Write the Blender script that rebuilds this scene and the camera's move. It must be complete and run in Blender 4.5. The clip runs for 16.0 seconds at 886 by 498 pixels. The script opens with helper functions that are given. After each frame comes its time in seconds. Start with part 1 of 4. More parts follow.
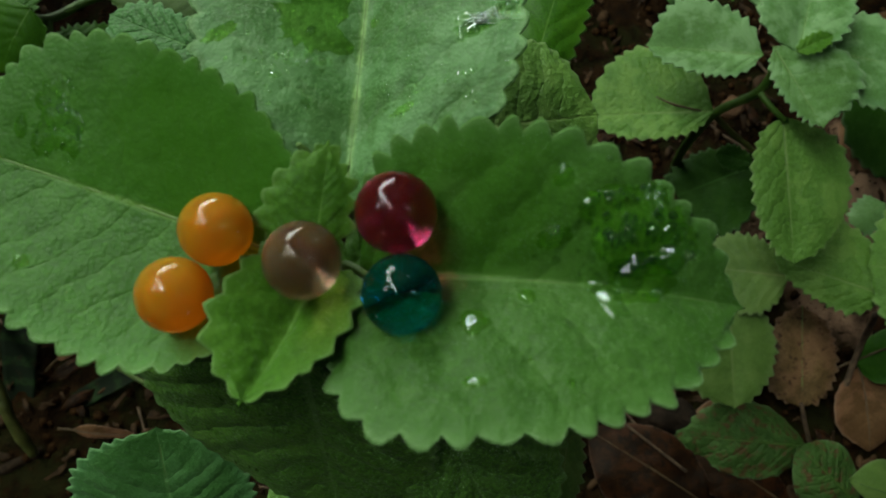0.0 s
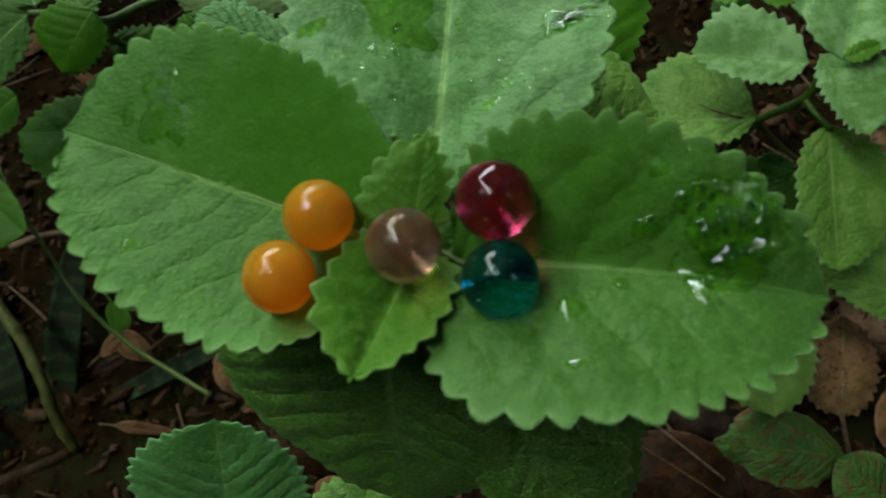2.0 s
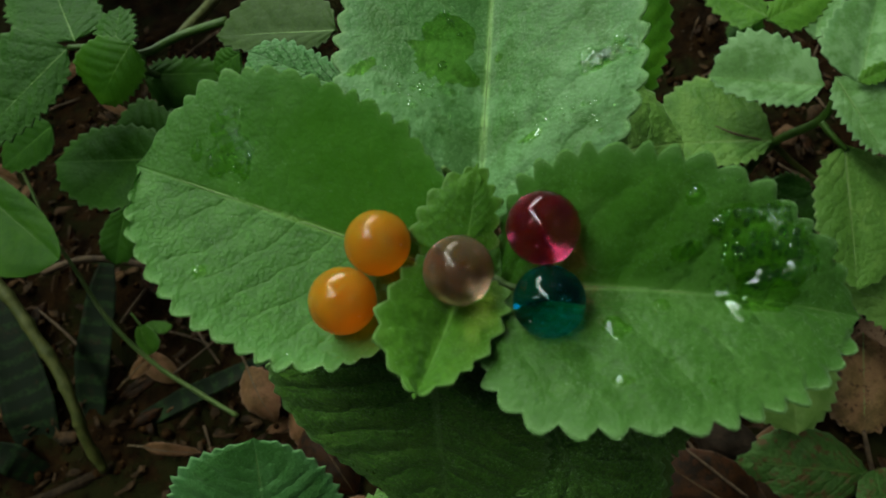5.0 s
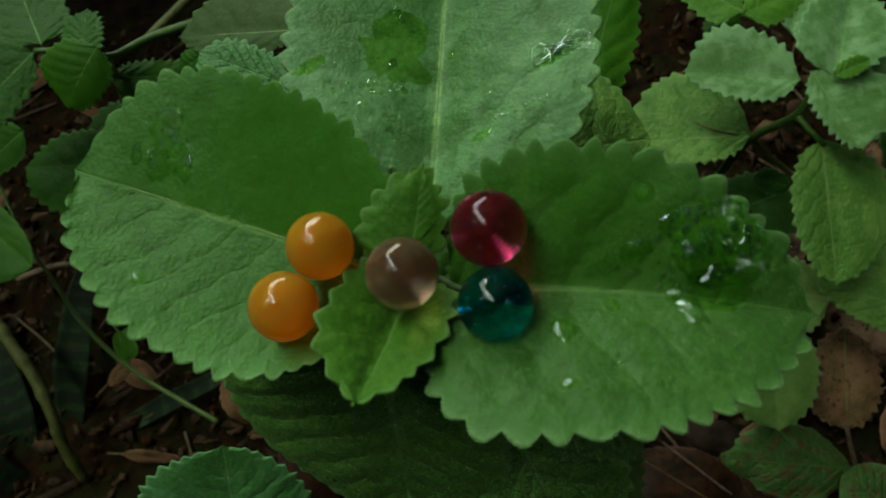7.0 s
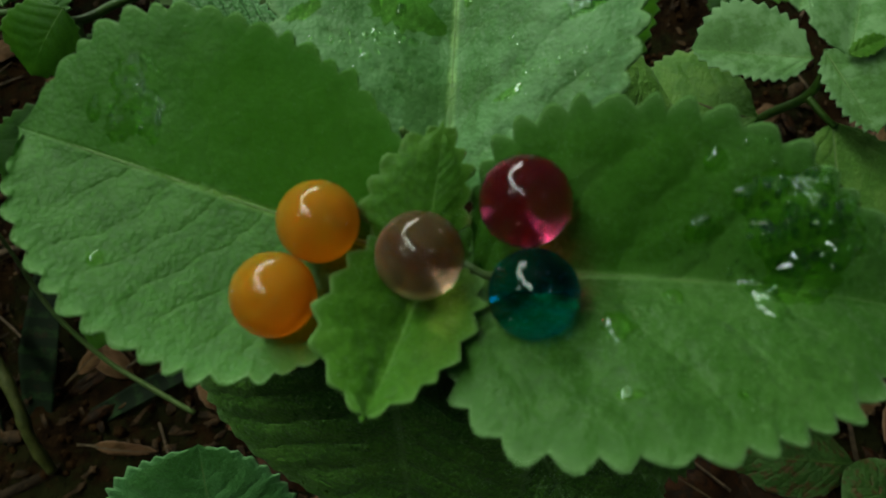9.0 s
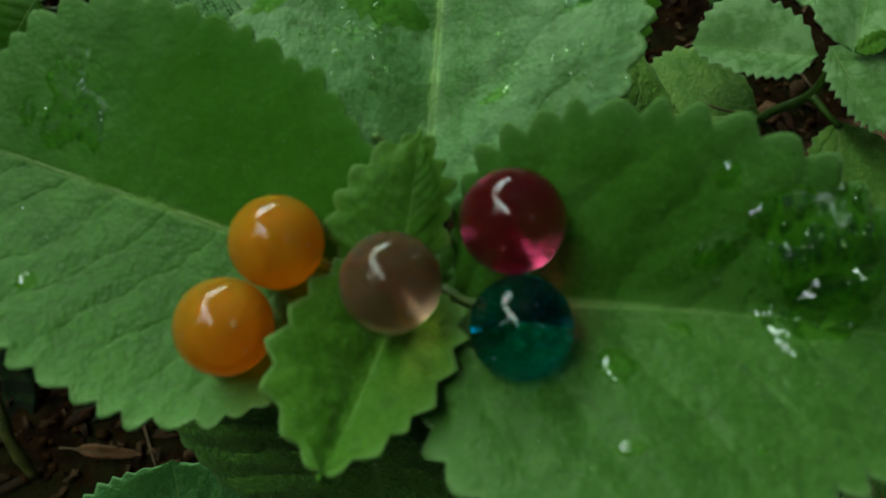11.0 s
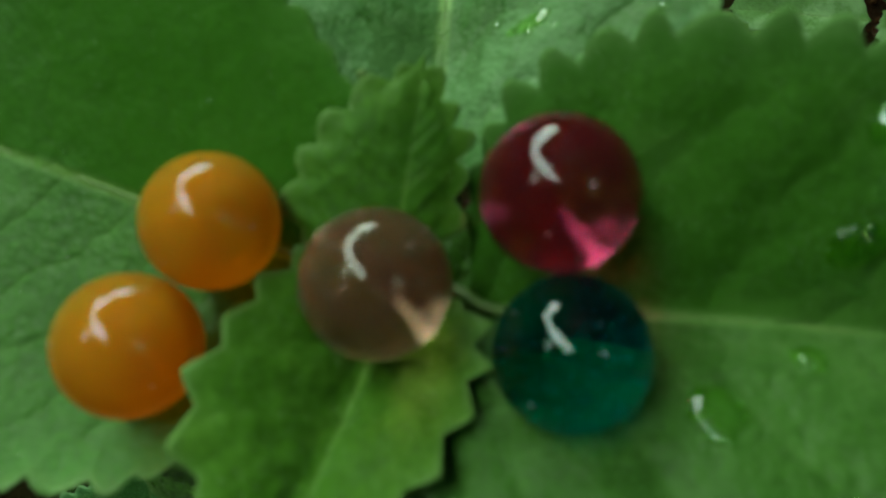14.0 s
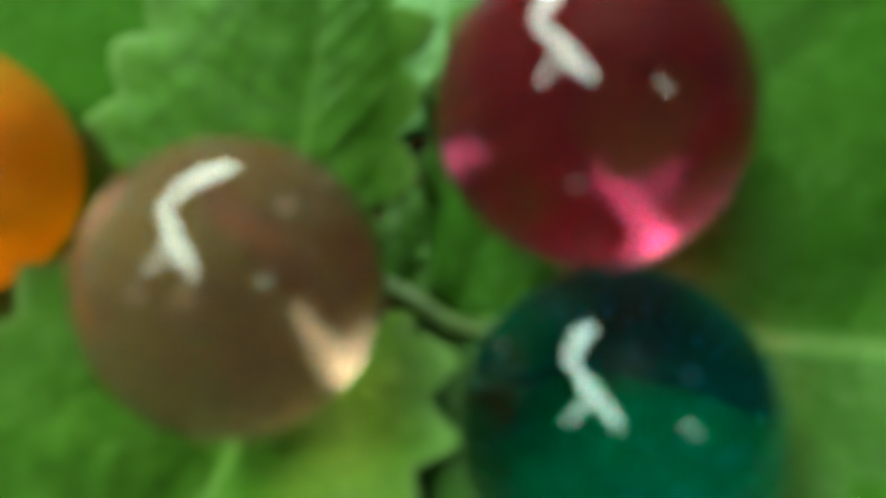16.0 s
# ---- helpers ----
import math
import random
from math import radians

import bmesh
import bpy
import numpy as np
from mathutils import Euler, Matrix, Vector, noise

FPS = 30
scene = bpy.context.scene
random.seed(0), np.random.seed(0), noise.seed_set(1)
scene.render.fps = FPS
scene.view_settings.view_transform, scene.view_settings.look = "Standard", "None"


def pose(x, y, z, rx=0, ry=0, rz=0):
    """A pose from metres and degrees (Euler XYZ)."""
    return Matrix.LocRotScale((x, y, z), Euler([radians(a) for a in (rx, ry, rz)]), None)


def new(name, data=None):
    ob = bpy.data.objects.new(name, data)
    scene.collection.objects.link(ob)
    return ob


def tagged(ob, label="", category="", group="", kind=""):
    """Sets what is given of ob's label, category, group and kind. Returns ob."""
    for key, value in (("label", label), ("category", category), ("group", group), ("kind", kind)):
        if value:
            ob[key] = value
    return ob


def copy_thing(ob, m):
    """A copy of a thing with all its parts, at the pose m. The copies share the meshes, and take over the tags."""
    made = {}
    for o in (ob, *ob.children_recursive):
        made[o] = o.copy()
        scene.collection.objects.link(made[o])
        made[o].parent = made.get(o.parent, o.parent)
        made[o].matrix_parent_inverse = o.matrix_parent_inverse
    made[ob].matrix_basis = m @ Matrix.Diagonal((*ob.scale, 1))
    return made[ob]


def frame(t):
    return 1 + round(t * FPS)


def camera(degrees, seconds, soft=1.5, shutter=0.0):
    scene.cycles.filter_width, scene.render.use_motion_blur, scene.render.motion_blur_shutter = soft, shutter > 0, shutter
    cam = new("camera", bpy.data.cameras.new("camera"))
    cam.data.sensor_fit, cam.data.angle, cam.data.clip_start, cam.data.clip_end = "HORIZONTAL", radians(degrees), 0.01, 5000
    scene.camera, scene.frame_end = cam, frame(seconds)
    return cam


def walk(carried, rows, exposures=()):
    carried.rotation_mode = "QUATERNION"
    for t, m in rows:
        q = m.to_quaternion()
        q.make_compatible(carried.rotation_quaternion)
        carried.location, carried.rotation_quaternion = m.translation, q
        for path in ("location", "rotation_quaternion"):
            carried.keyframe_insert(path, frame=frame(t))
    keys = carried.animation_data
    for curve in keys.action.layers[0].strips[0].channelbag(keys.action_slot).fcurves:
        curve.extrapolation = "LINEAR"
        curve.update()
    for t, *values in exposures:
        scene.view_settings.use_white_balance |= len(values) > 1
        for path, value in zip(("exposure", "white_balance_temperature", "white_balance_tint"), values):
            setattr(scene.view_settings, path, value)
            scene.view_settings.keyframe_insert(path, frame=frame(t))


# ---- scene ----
cam = camera(59.19, 16.0, soft=1.8, shutter=0.5)
# the lens of a phone held close: slight blur before and behind its focus
cam.data.dof.use_dof = True
cam.data.dof.focus_distance = 0.24
cam.data.dof.aperture_fstop = 28.0
METRES, EYE, TILT = 0.2, 0.6, -68.0
ROWS = [
    (0.0, -0.0000, 0.0000, -0.0000, 0.00, 0.00, -0.00),
    (0.5, 0.0093, 0.0123, -0.0000, -0.46, 0.00, -0.06),
    (1.0, 0.0121, 0.0158, -0.0016, -0.26, 0.03, -0.05),
    (1.5, -0.0080, 0.0058, -0.0059, 0.08, 0.24, -0.27),
    (2.0, -0.0695, -0.0224, -0.0206, 1.48, 0.64, -0.88),
    (2.5, -0.1030, -0.0440, -0.0260, 2.20, 0.83, -1.19),
    (3.0, -0.1118, -0.0631, -0.0265, 2.59, 1.12, -1.12),
    (3.5, -0.1177, -0.0725, -0.0249, 2.73, 1.28, -1.03),
    (6.0, -0.0873, -0.0765, -0.0140, 2.13, 2.49, 0.13),
    (6.5, -0.0736, -0.0706, -0.0149, 2.13, 2.34, 0.36),
    (7.0, -0.0619, -0.0535, -0.0149, 1.79, 2.15, 0.50),
    (7.5, -0.0556, -0.0329, -0.0138, 1.52, 1.96, 0.55),
    (8.0, -0.0685, 0.0122, -0.0212, 0.55, 1.64, 0.20),
    (8.5, -0.0924, 0.0439, -0.0236, 0.23, 1.56, 0.03),
    (9.0, -0.1026, 0.0813, -0.0167, 0.29, 1.13, -0.02),
    (9.5, -0.0965, 0.1092, -0.0080, 0.22, 1.03, -0.05),
    (12.0, -0.0879, 0.1957, 0.0061, 0.06, 0.28, -0.80),
    (12.5, -0.0915, 0.2242, 0.0042, 0.21, 0.10, -1.04),
    (13.0, -0.0921, 0.2512, 0.0090, 0.48, -0.08, -0.94),
    (13.5, -0.0865, 0.2940, 0.0145, 0.61, -0.43, -0.80),
    (14.0, -0.0886, 0.3335, 0.0108, 0.85, -0.72, -0.83),
    (14.5, -0.0892, 0.3873, 0.0089, 0.85, -1.06, -1.13),
    (15.0, -0.0847, 0.4267, 0.0109, 0.04, -0.93, -1.12),
    (15.5, -0.0815, 0.4692, 0.0064, -0.07, -1.02, -0.87),
    (16.0, -0.0760, 0.5043, 0.0038, -0.08, -1.31, -0.79),
]
EXPOSURES = [(0.0, -0.02, 6500, 10), (1.0, 0.3, 6500, 10), (2.0, 0.16, 6500, 10), (2.5, 0.2, 6500, 10), (3.5, 0.64, 6500, 10), (6.0, -0.27, 6500, 4), (7.0, -0.3, 6500, 3), (9.5, -0.27, 6550, 0), (12.5, -0.28, 6600, -5), (14.5, 0.27, 6600, -6), (15.0, 0.95, 6600, -4), (16.0, 1.15, 6600, -3)]
walk(cam, [(t, pose(0, 0, EYE, TILT, 0, 0) @ pose(METRES * x, METRES * y, METRES * z, 90 + pitch, roll, yaw)) for t, x, y, z, yaw, pitch, roll in ROWS], EXPOSURES)

# ---- world and light: an overcast day under trees, the bright sky shows in a gap ahead and overhead ----
world = bpy.data.worlds.new("sky")
world.use_nodes = True
scene.world = world
wn = world.node_tree.nodes
sky = wn.new("ShaderNodeTexSky")
sky.sky_type = "NISHITA"
sky.sun_disc = False
sky.sun_elevation, sky.sun_rotation = radians(60), radians(0)
sky.air_density, sky.dust_density, sky.ozone_density = 1.0, 4.0, 1.0
world.node_tree.links.new(sky.outputs[0], wn["Background"].inputs[0])
wn["Background"].inputs[1].default_value = 0.009


def sky_gap(start, end, width, watts):
    """The bright sky in a gap of the trees, an area lamp 40 m off that runs from one direction to another."""
    here = Vector((-0.01, 0.05, 0.47))
    a, b = (Vector(way).normalized() * 40.0 for way in (start, end))
    data = bpy.data.lights.new("sky_gap", "AREA")
    data.shape, data.size, data.size_y = "ELLIPSE", width * 13.3, (b - a).length
    data.energy, data.color = watts * 178, (0.88, 1.0, 0.83)
    ob = new("sky_gap", data)
    back = (a + b).normalized()
    y = (b - a).normalized()
    x = y.cross(back).normalized()
    y = back.cross(x)
    turn = Matrix((x, y, back)).transposed().to_4x4()
    ob.matrix_world = Matrix.Translation(here + (a + b) / 2) @ turn
    return ob


sky_gap((-0.02, 0.98, 0.16), (-0.60, 0.56, 0.57), 0.58, 70)
sky_gap((-0.60, 0.58, 0.57), (-0.16, -0.22, 0.96), 0.44, 62)
sky_gap((-0.45, 0.16, 0.88), (-0.74, -0.10, 0.66), 0.36, 13)
sky_gap((0.50, -0.12, 0.82), (0.66, -0.20, 0.72), 0.30, 4)

# ---- materials ----


def node_material(name):
    m = bpy.data.materials.new(name)
    m.use_nodes = True
    return m, m.node_tree.nodes, m.node_tree.links, m.node_tree.nodes["Principled BSDF"]


class Net:
    """Short ways to add nodes."""

    def __init__(self, m):
        self.n, self.l = m.node_tree.nodes, m.node_tree.links

    def put(self, socket, value):
        if isinstance(value, (int, float, tuple)):
            socket.default_value = value
        else:
            self.l.new(value, socket)

    def math(self, op, a, b=0.0, clamp=False):
        n = self.n.new("ShaderNodeMath")
        n.operation, n.use_clamp = op, clamp
        self.put(n.inputs[0], a), self.put(n.inputs[1], b)
        return n.outputs[0]

    def step(self, value, lo, hi, a=0.0, b=1.0):
        n = self.n.new("ShaderNodeMapRange")
        n.interpolation_type = "SMOOTHSTEP"
        for s, x in zip(n.inputs[:5], (value, lo, hi, a, b)):
            self.put(s, x)
        return n.outputs[0]

    def mix(self, f, a, b, kind="MIX"):
        n = self.n.new("ShaderNodeMix")
        n.data_type, n.blend_type = "RGBA", kind
        self.put(n.inputs[0], f), self.put(n.inputs[6], a), self.put(n.inputs[7], b)
        return n.outputs[2]

    def noise(self, scale, detail=3.0, rough=0.55, where=None, distort=0.0):
        n = self.n.new("ShaderNodeTexNoise")
        n.inputs["Scale"].default_value, n.inputs["Detail"].default_value = scale, detail
        n.inputs["Roughness"].default_value, n.inputs["Distortion"].default_value = rough, distort
        self.l.new(where or self.place(), n.inputs["Vector"])
        return n.outputs[0]

    def cells(self, scale, feature="F1", where=None):
        n = self.n.new("ShaderNodeTexVoronoi")
        n.feature = feature
        n.inputs["Scale"].default_value = scale
        self.l.new(where or self.place(), n.inputs["Vector"])
        return n.outputs["Distance"]

    def place(self):
        return self.n.new("ShaderNodeNewGeometry").outputs["Position"]

    def chance(self):
        return self.n.new("ShaderNodeObjectInfo").outputs["Random"]

    def bump(self, height, distance, strength=1.0, normal=None):
        n = self.n.new("ShaderNodeBump")
        n.inputs["Strength"].default_value, n.inputs["Distance"].default_value = strength, distance
        self.l.new(height, n.inputs["Height"])
        if normal:
            self.l.new(normal, n.inputs["Normal"])
        return n.outputs[0]


def rgb(r, g, b):
    return (r, g, b, 1.0)


def leaf_material(name, dark, light, rib, sheen=0.35, through_light=0.25, veins=6.0, rough=0.55, spots=0.0, spot_colour=None, gloss=0.24, bumps=0.00007, speck=0.22, wet=0, wet_shade=0.32, groove=0.00007, mottle=0.30, puffs=0.00016, damp=0.0, pit_shade=0.55):
    """A hairy herb leaf: mottled blade, paler ribs and rim, pebbled relief with hollows shaded in colour; one half may
    be wet (1 or -1), its deeper green also painting duller light. The UV map runs along (x) and across (y) the blade.
    """
    m, nodes, links, bsdf = node_material(name)
    k = Net(m)
    uv = nodes.new("ShaderNodeUVMap").outputs[0]
    sep = nodes.new("ShaderNodeSeparateXYZ")
    links.new(uv, sep.inputs[0])
    along, across = sep.outputs[0], k.math("ABSOLUTE", sep.outputs[1])
    blotch, broad, fine = k.noise(110, 4, 0.65), k.noise(28, 2, 0.5), k.noise(1300, 3, 0.6)
    warped = nodes.new("ShaderNodeVectorMath")
    warped.operation = "MULTIPLY_ADD"
    wobble = nodes.new("ShaderNodeTexNoise")
    wobble.inputs["Scale"].default_value = 260
    links.new(k.place(), wobble.inputs["Vector"])
    links.new(wobble.outputs["Color"], warped.inputs[0])
    warped.inputs[1].default_value = (0.0012, 0.0012, 0.0012)
    links.new(k.place(), warped.inputs[2])
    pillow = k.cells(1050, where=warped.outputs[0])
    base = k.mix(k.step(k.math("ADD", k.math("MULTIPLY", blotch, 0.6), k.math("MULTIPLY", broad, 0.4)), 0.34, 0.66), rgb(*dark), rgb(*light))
    # hollows between the pebbles darkened in colour, painting the relief's shade
    base = k.mix(k.step(pillow, 0.32, 0.80, 0.0, pit_shade), base, rgb(*[c * (0.95 - 0.6 * pit_shade) for c in dark]))
    base = k.mix(k.step(fine, 0.45, 0.72, 0.0, 0.30), base, rgb(*[min(1, c * 1.5) for c in light]))
    base = k.mix(k.math("MULTIPLY", k.chance(), 0.3), base, rgb(dark[0] * 1.5, dark[1] * 1.15, dark[2] * 0.9))
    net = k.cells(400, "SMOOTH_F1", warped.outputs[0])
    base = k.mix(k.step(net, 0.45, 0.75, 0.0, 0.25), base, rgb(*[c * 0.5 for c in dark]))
    wander = k.math("MULTIPLY", k.math("SUBTRACT", k.noise(95, 3), 0.5), 0.95)
    phase = k.math("ADD", k.math("SUBTRACT", k.math("MULTIPLY", along, veins), k.math("MULTIPLY", across, 0.28 * veins)), wander)
    near = k.math("PINGPONG", phase, 0.5)
    side_rib = k.math("MULTIPLY", k.step(near, 0.0, 0.08, 1.0, 0.0), k.math("MULTIPLY", k.step(across, 0.7, 1.0, 1.0, 0.0), k.step(along, 0.72, 0.92, 1.0, 0.0)))
    mid_rib = k.step(k.math("SUBTRACT", across, k.step(along, 0.0, 0.5, 0.018, 0.0)), 0.006, 0.034, 1.0, 0.0)
    base = k.mix(k.math("MULTIPLY", side_rib, 0.07), base, rgb(*rib))
    base = k.mix(k.math("MULTIPLY", mid_rib, k.step(along, 0.1, 1.0, 0.85, 0.2)), base, rgb(*rib))
    base = k.mix(k.step(across, 0.94, 1.0, 0.0, 0.55), base, rgb(*[c * 0.8 + 0.06 for c in rib]))
    bloom = k.step(k.math("ADD", across, k.math("MULTIPLY", k.math("SUBTRACT", k.noise(120, 3, 0.6), 0.5), 0.3)), 0.78, 1.0, 0.0, 0.42)
    base = k.mix(bloom, base, rgb(light[0] * 1.35, light[1] * 1.2, light[2] * 1.8))
    hairs = k.math("MULTIPLY", k.step(k.cells(1500), 0.10, 0.34, 1.0, 0.0), k.step(k.noise(170, 3, 0.6), 0.38, 0.62, 0.15, 1.0))
    base = k.mix(k.math("MULTIPLY", hairs, speck), base, rgb(0.26, 0.40, 0.20))
    patch = k.step(k.math("ADD", k.noise(90, 4, 0.65), k.math("MULTIPLY", k.noise(26, 2), 0.8)), 0.86, 1.06)
    base = k.mix(k.math("MULTIPLY", patch, mottle), base, rgb(light[0] * 1.7, light[1] * 1.35, light[2] * 1.9))
    if damp:
        ragged = k.math("ADD", k.noise(60, 5, 0.7), k.math("MULTIPLY", k.noise(420, 3, 0.6), 0.22))
        base = k.mix(k.step(ragged, 0.62, 0.70, 0.0, damp), base, rgb(dark[0] * 0.85, dark[1] * 0.8, dark[2] * 0.3))
    soaked = 0.0
    if wet:
        edge = k.math("ADD", k.math("MULTIPLY", sep.outputs[1], float(wet)), k.math("MULTIPLY", k.math("SUBTRACT", k.noise(70, 4, 0.6), 0.5), 0.10))
        far = k.math("ADD", along, k.math("MULTIPLY", k.math("SUBTRACT", k.noise(50, 4, 0.65), 0.5), 0.9))
        soaked = k.math("MULTIPLY", k.step(edge, 0.0, 0.05), k.step(far, 0.40, 0.95, 1.0, 0.2))
        # deeper green on one half: wetness, plus its weaker light put into colour
        base = k.mix(k.math("MULTIPLY", soaked, wet_shade), base, rgb(dark[0] * 0.85, dark[1] * 0.80, dark[2] * 0.25))
    if spots:
        base = k.mix(k.step(k.noise(160, 5, 0.7), 1.0 - spots, 1.06 - spots), base, rgb(*(spot_colour or (0.09, 0.05, 0.02))))
    links.new(base, bsdf.inputs["Base Color"])
    k.put(bsdf.inputs["Roughness"], k.math("ADD", k.step(fine, 0.3, 0.7, rough - 0.08, rough + 0.12), k.math("MULTIPLY", soaked, 0.2)))
    k.put(bsdf.inputs["Sheen Weight"], k.math("MULTIPLY", k.math("SUBTRACT", 1.0, soaked), sheen))
    bsdf.inputs["Sheen Roughness"].default_value = 0.45
    bsdf.inputs["Sheen Tint"].default_value = rgb(0.68, 0.95, 0.66)
    k.put(bsdf.inputs["Specular IOR Level"], k.math("MULTIPLY", k.math("SUBTRACT", 1.0, k.math("MULTIPLY", soaked, 0.75)), gloss))
    relief = k.math("ADD", k.math("MULTIPLY", pillow, -1.0), k.math("MULTIPLY", fine, 0.45))
    relief = k.math("SUBTRACT", relief, k.math("MULTIPLY", side_rib, 0.55))
    relief = k.math("SUBTRACT", relief, k.math("MULTIPLY", mid_rib, 0.9))
    furrow = k.math("MULTIPLY", k.step(near, 0.0, 0.30, 1.0, 0.0), k.math("MULTIPLY", k.step(across, 0.75, 1.0, 1.0, 0.0), k.math("MULTIPLY", k.step(along, 0.70, 0.92, 1.0, 0.0), k.step(k.noise(120, 2), 0.3, 0.65, 0.2, 1.0))))
    if wet:
        relief, furrow = k.math("MULTIPLY", relief, k.math("SUBTRACT", 1.0, k.math("MULTIPLY", soaked, 0.5))), k.math("MULTIPLY", furrow, k.math("SUBTRACT", 1.0, k.math("MULTIPLY", soaked, 0.3)))
        net = k.math("MULTIPLY", net, k.math("SUBTRACT", 1.0, k.math("MULTIPLY", soaked, 0.4)))
    normal = k.bump(relief, bumps, 0.9, k.bump(furrow, -groove, 0.7, k.bump(k.step(net, 0.1, 0.75, 1.0, 0.0), puffs, 0.8)))
    links.new(normal, bsdf.inputs["Normal"])
    clear = nodes.new("ShaderNodeBsdfTranslucent")
    links.new(k.mix(0.5, base, rgb(light[0] * 2.6, light[1] * 2.2, light[2] * 0.5)), clear.inputs["Color"])
    links.new(normal, clear.inputs["Normal"])
    both = nodes.new("ShaderNodeMixShader")
    both.inputs[0].default_value = through_light
    links.new(bsdf.outputs[0], both.inputs[1]), links.new(clear.outputs[0], both.inputs[2])
    links.new(both.outputs[0], nodes["Material Output"].inputs[0])
    return m


LEAF = leaf_material("hairy_leaf", (0.027, 0.102, 0.008), (0.054, 0.154, 0.022), (0.13, 0.28, 0.06), sheen=0.16, through_light=0.33, wet=1, wet_shade=0.15, groove=0.0007, puffs=0.00028, bumps=0.00014)
LEAF_PALE = leaf_material("grey_green_leaf", (0.034, 0.136, 0.010), (0.074, 0.226, 0.032), (0.16, 0.32, 0.05), sheen=0.14, through_light=0.35, gloss=0.32, wet=-1, wet_shade=0.62, veins=9.0, groove=0.00016, puffs=0.00022, bumps=0.00018)
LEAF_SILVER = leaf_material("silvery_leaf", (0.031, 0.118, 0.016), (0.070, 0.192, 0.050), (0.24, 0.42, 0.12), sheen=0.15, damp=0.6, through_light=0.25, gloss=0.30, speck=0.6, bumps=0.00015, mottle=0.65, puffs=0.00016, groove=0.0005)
# darker copy of the herb leaf: shade is put into its greens
LEAF_SHADED = leaf_material("shaded_green_leaf", (0.012, 0.052, 0.002), (0.023, 0.078, 0.005), (0.07, 0.16, 0.03), sheen=0.0, through_light=0.15, gloss=0.08, mottle=0.12, speck=0.08)
# near-black leaf copy that carries deep shade in its base colour
LEAF_DEEP_SHADED = leaf_material("deep_shaded_leaf", (0.007, 0.030, 0.002), (0.014, 0.046, 0.004), (0.03, 0.08, 0.015), sheen=0.0, through_light=0.1, gloss=0.05)
LEAF_YOUNG = leaf_material("young_leaf", (0.034, 0.118, 0.005), (0.061, 0.168, 0.013), (0.11, 0.23, 0.04), sheen=0.05, through_light=0.22, gloss=0.16, groove=0.0002, puffs=0.0003, veins=5.0)
LEAF_FAR = leaf_material("herb_leaf", (0.060, 0.160, 0.030), (0.116, 0.256, 0.080), (0.18, 0.30, 0.10), sheen=0.28, speck=0.2, bumps=0.00014, mottle=0.7, groove=0.0002, puffs=0.00015)
LEAF_FRONT = leaf_material("blue_green_leaf", (0.028, 0.112, 0.019), (0.060, 0.188, 0.048), (0.14, 0.30, 0.09), sheen=0.10, speck=0.4, veins=9.0, bumps=0.0003, groove=0.0005, puffs=0.0004, pit_shade=0.6)
LEAF_SHADE = leaf_material("lower_leaf", (0.030, 0.102, 0.005), (0.060, 0.164, 0.012), (0.10, 0.20, 0.05), sheen=0.03, through_light=0.15, speck=1.0, veins=8.0, bumps=0.0005, groove=0.00035, puffs=0.0005, gloss=0.4, pit_shade=0.9)
LEAF_FALLEN = leaf_material("fallen_green_leaf", (0.016, 0.046, 0.006), (0.034, 0.080, 0.014), (0.08, 0.12, 0.04), sheen=0.0, through_light=0.06, rough=0.6, veins=9.0, spots=0.47, spot_colour=(0.052, 0.030, 0.010), gloss=0.16, speck=0.05, bumps=0.0003, groove=0.0008, puffs=0.0006)
LEAF_WORN = leaf_material("rough_herb_leaf", (0.046, 0.128, 0.011), (0.086, 0.195, 0.027), (0.15, 0.22, 0.06), sheen=0.08, bumps=0.0003, mottle=0.5, groove=0.0004, puffs=0.0005)
# mid green lowered so the colour holds part of the shoot's shade
LEAF_MID_SHADED = leaf_material("mid_green_shaded_leaf", (0.012, 0.058, 0.002), (0.024, 0.086, 0.005), (0.05, 0.12, 0.02), sheen=0.0, through_light=0.2, gloss=0.12, mottle=0.08, speck=0.04, bumps=0.0002, groove=0.0004, puffs=0.0004)
LEAF_SAP = leaf_material("sap_green_leaf", (0.018, 0.080, 0.001), (0.032, 0.108, 0.003), (0.06, 0.14, 0.015), sheen=0.0, through_light=0.25, gloss=0.14, bumps=0.00005, groove=0.0001, puffs=0.0001, speck=0.05)
LEAF_WAN = leaf_material("wan_brownish_leaf", (0.022, 0.052, 0.010), (0.040, 0.076, 0.018), (0.06, 0.09, 0.03), sheen=0.0, through_light=0.1, gloss=0.08, mottle=0.08, speck=0.03, spots=0.32, spot_colour=(0.045, 0.036, 0.012))
LEAF_OLD = leaf_material("ageing_leaf", (0.046, 0.104, 0.016), (0.080, 0.150, 0.028), (0.14, 0.17, 0.06), sheen=0.06, spots=0.30, spot_colour=(0.07, 0.055, 0.02))
LEAF_BROWN = leaf_material("withered_leaf", (0.050, 0.030, 0.009), (0.125, 0.072, 0.030), (0.10, 0.06, 0.03), sheen=0.0, through_light=0.1, spots=0.44, spot_colour=(0.03, 0.014, 0.007), gloss=0.15, speck=0.03)
# dark red-brown leaf, lowered further for the shade on the ground
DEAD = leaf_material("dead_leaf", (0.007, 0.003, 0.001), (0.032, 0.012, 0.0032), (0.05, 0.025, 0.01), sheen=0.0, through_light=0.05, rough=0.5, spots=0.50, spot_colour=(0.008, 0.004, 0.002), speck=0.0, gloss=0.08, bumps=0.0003)
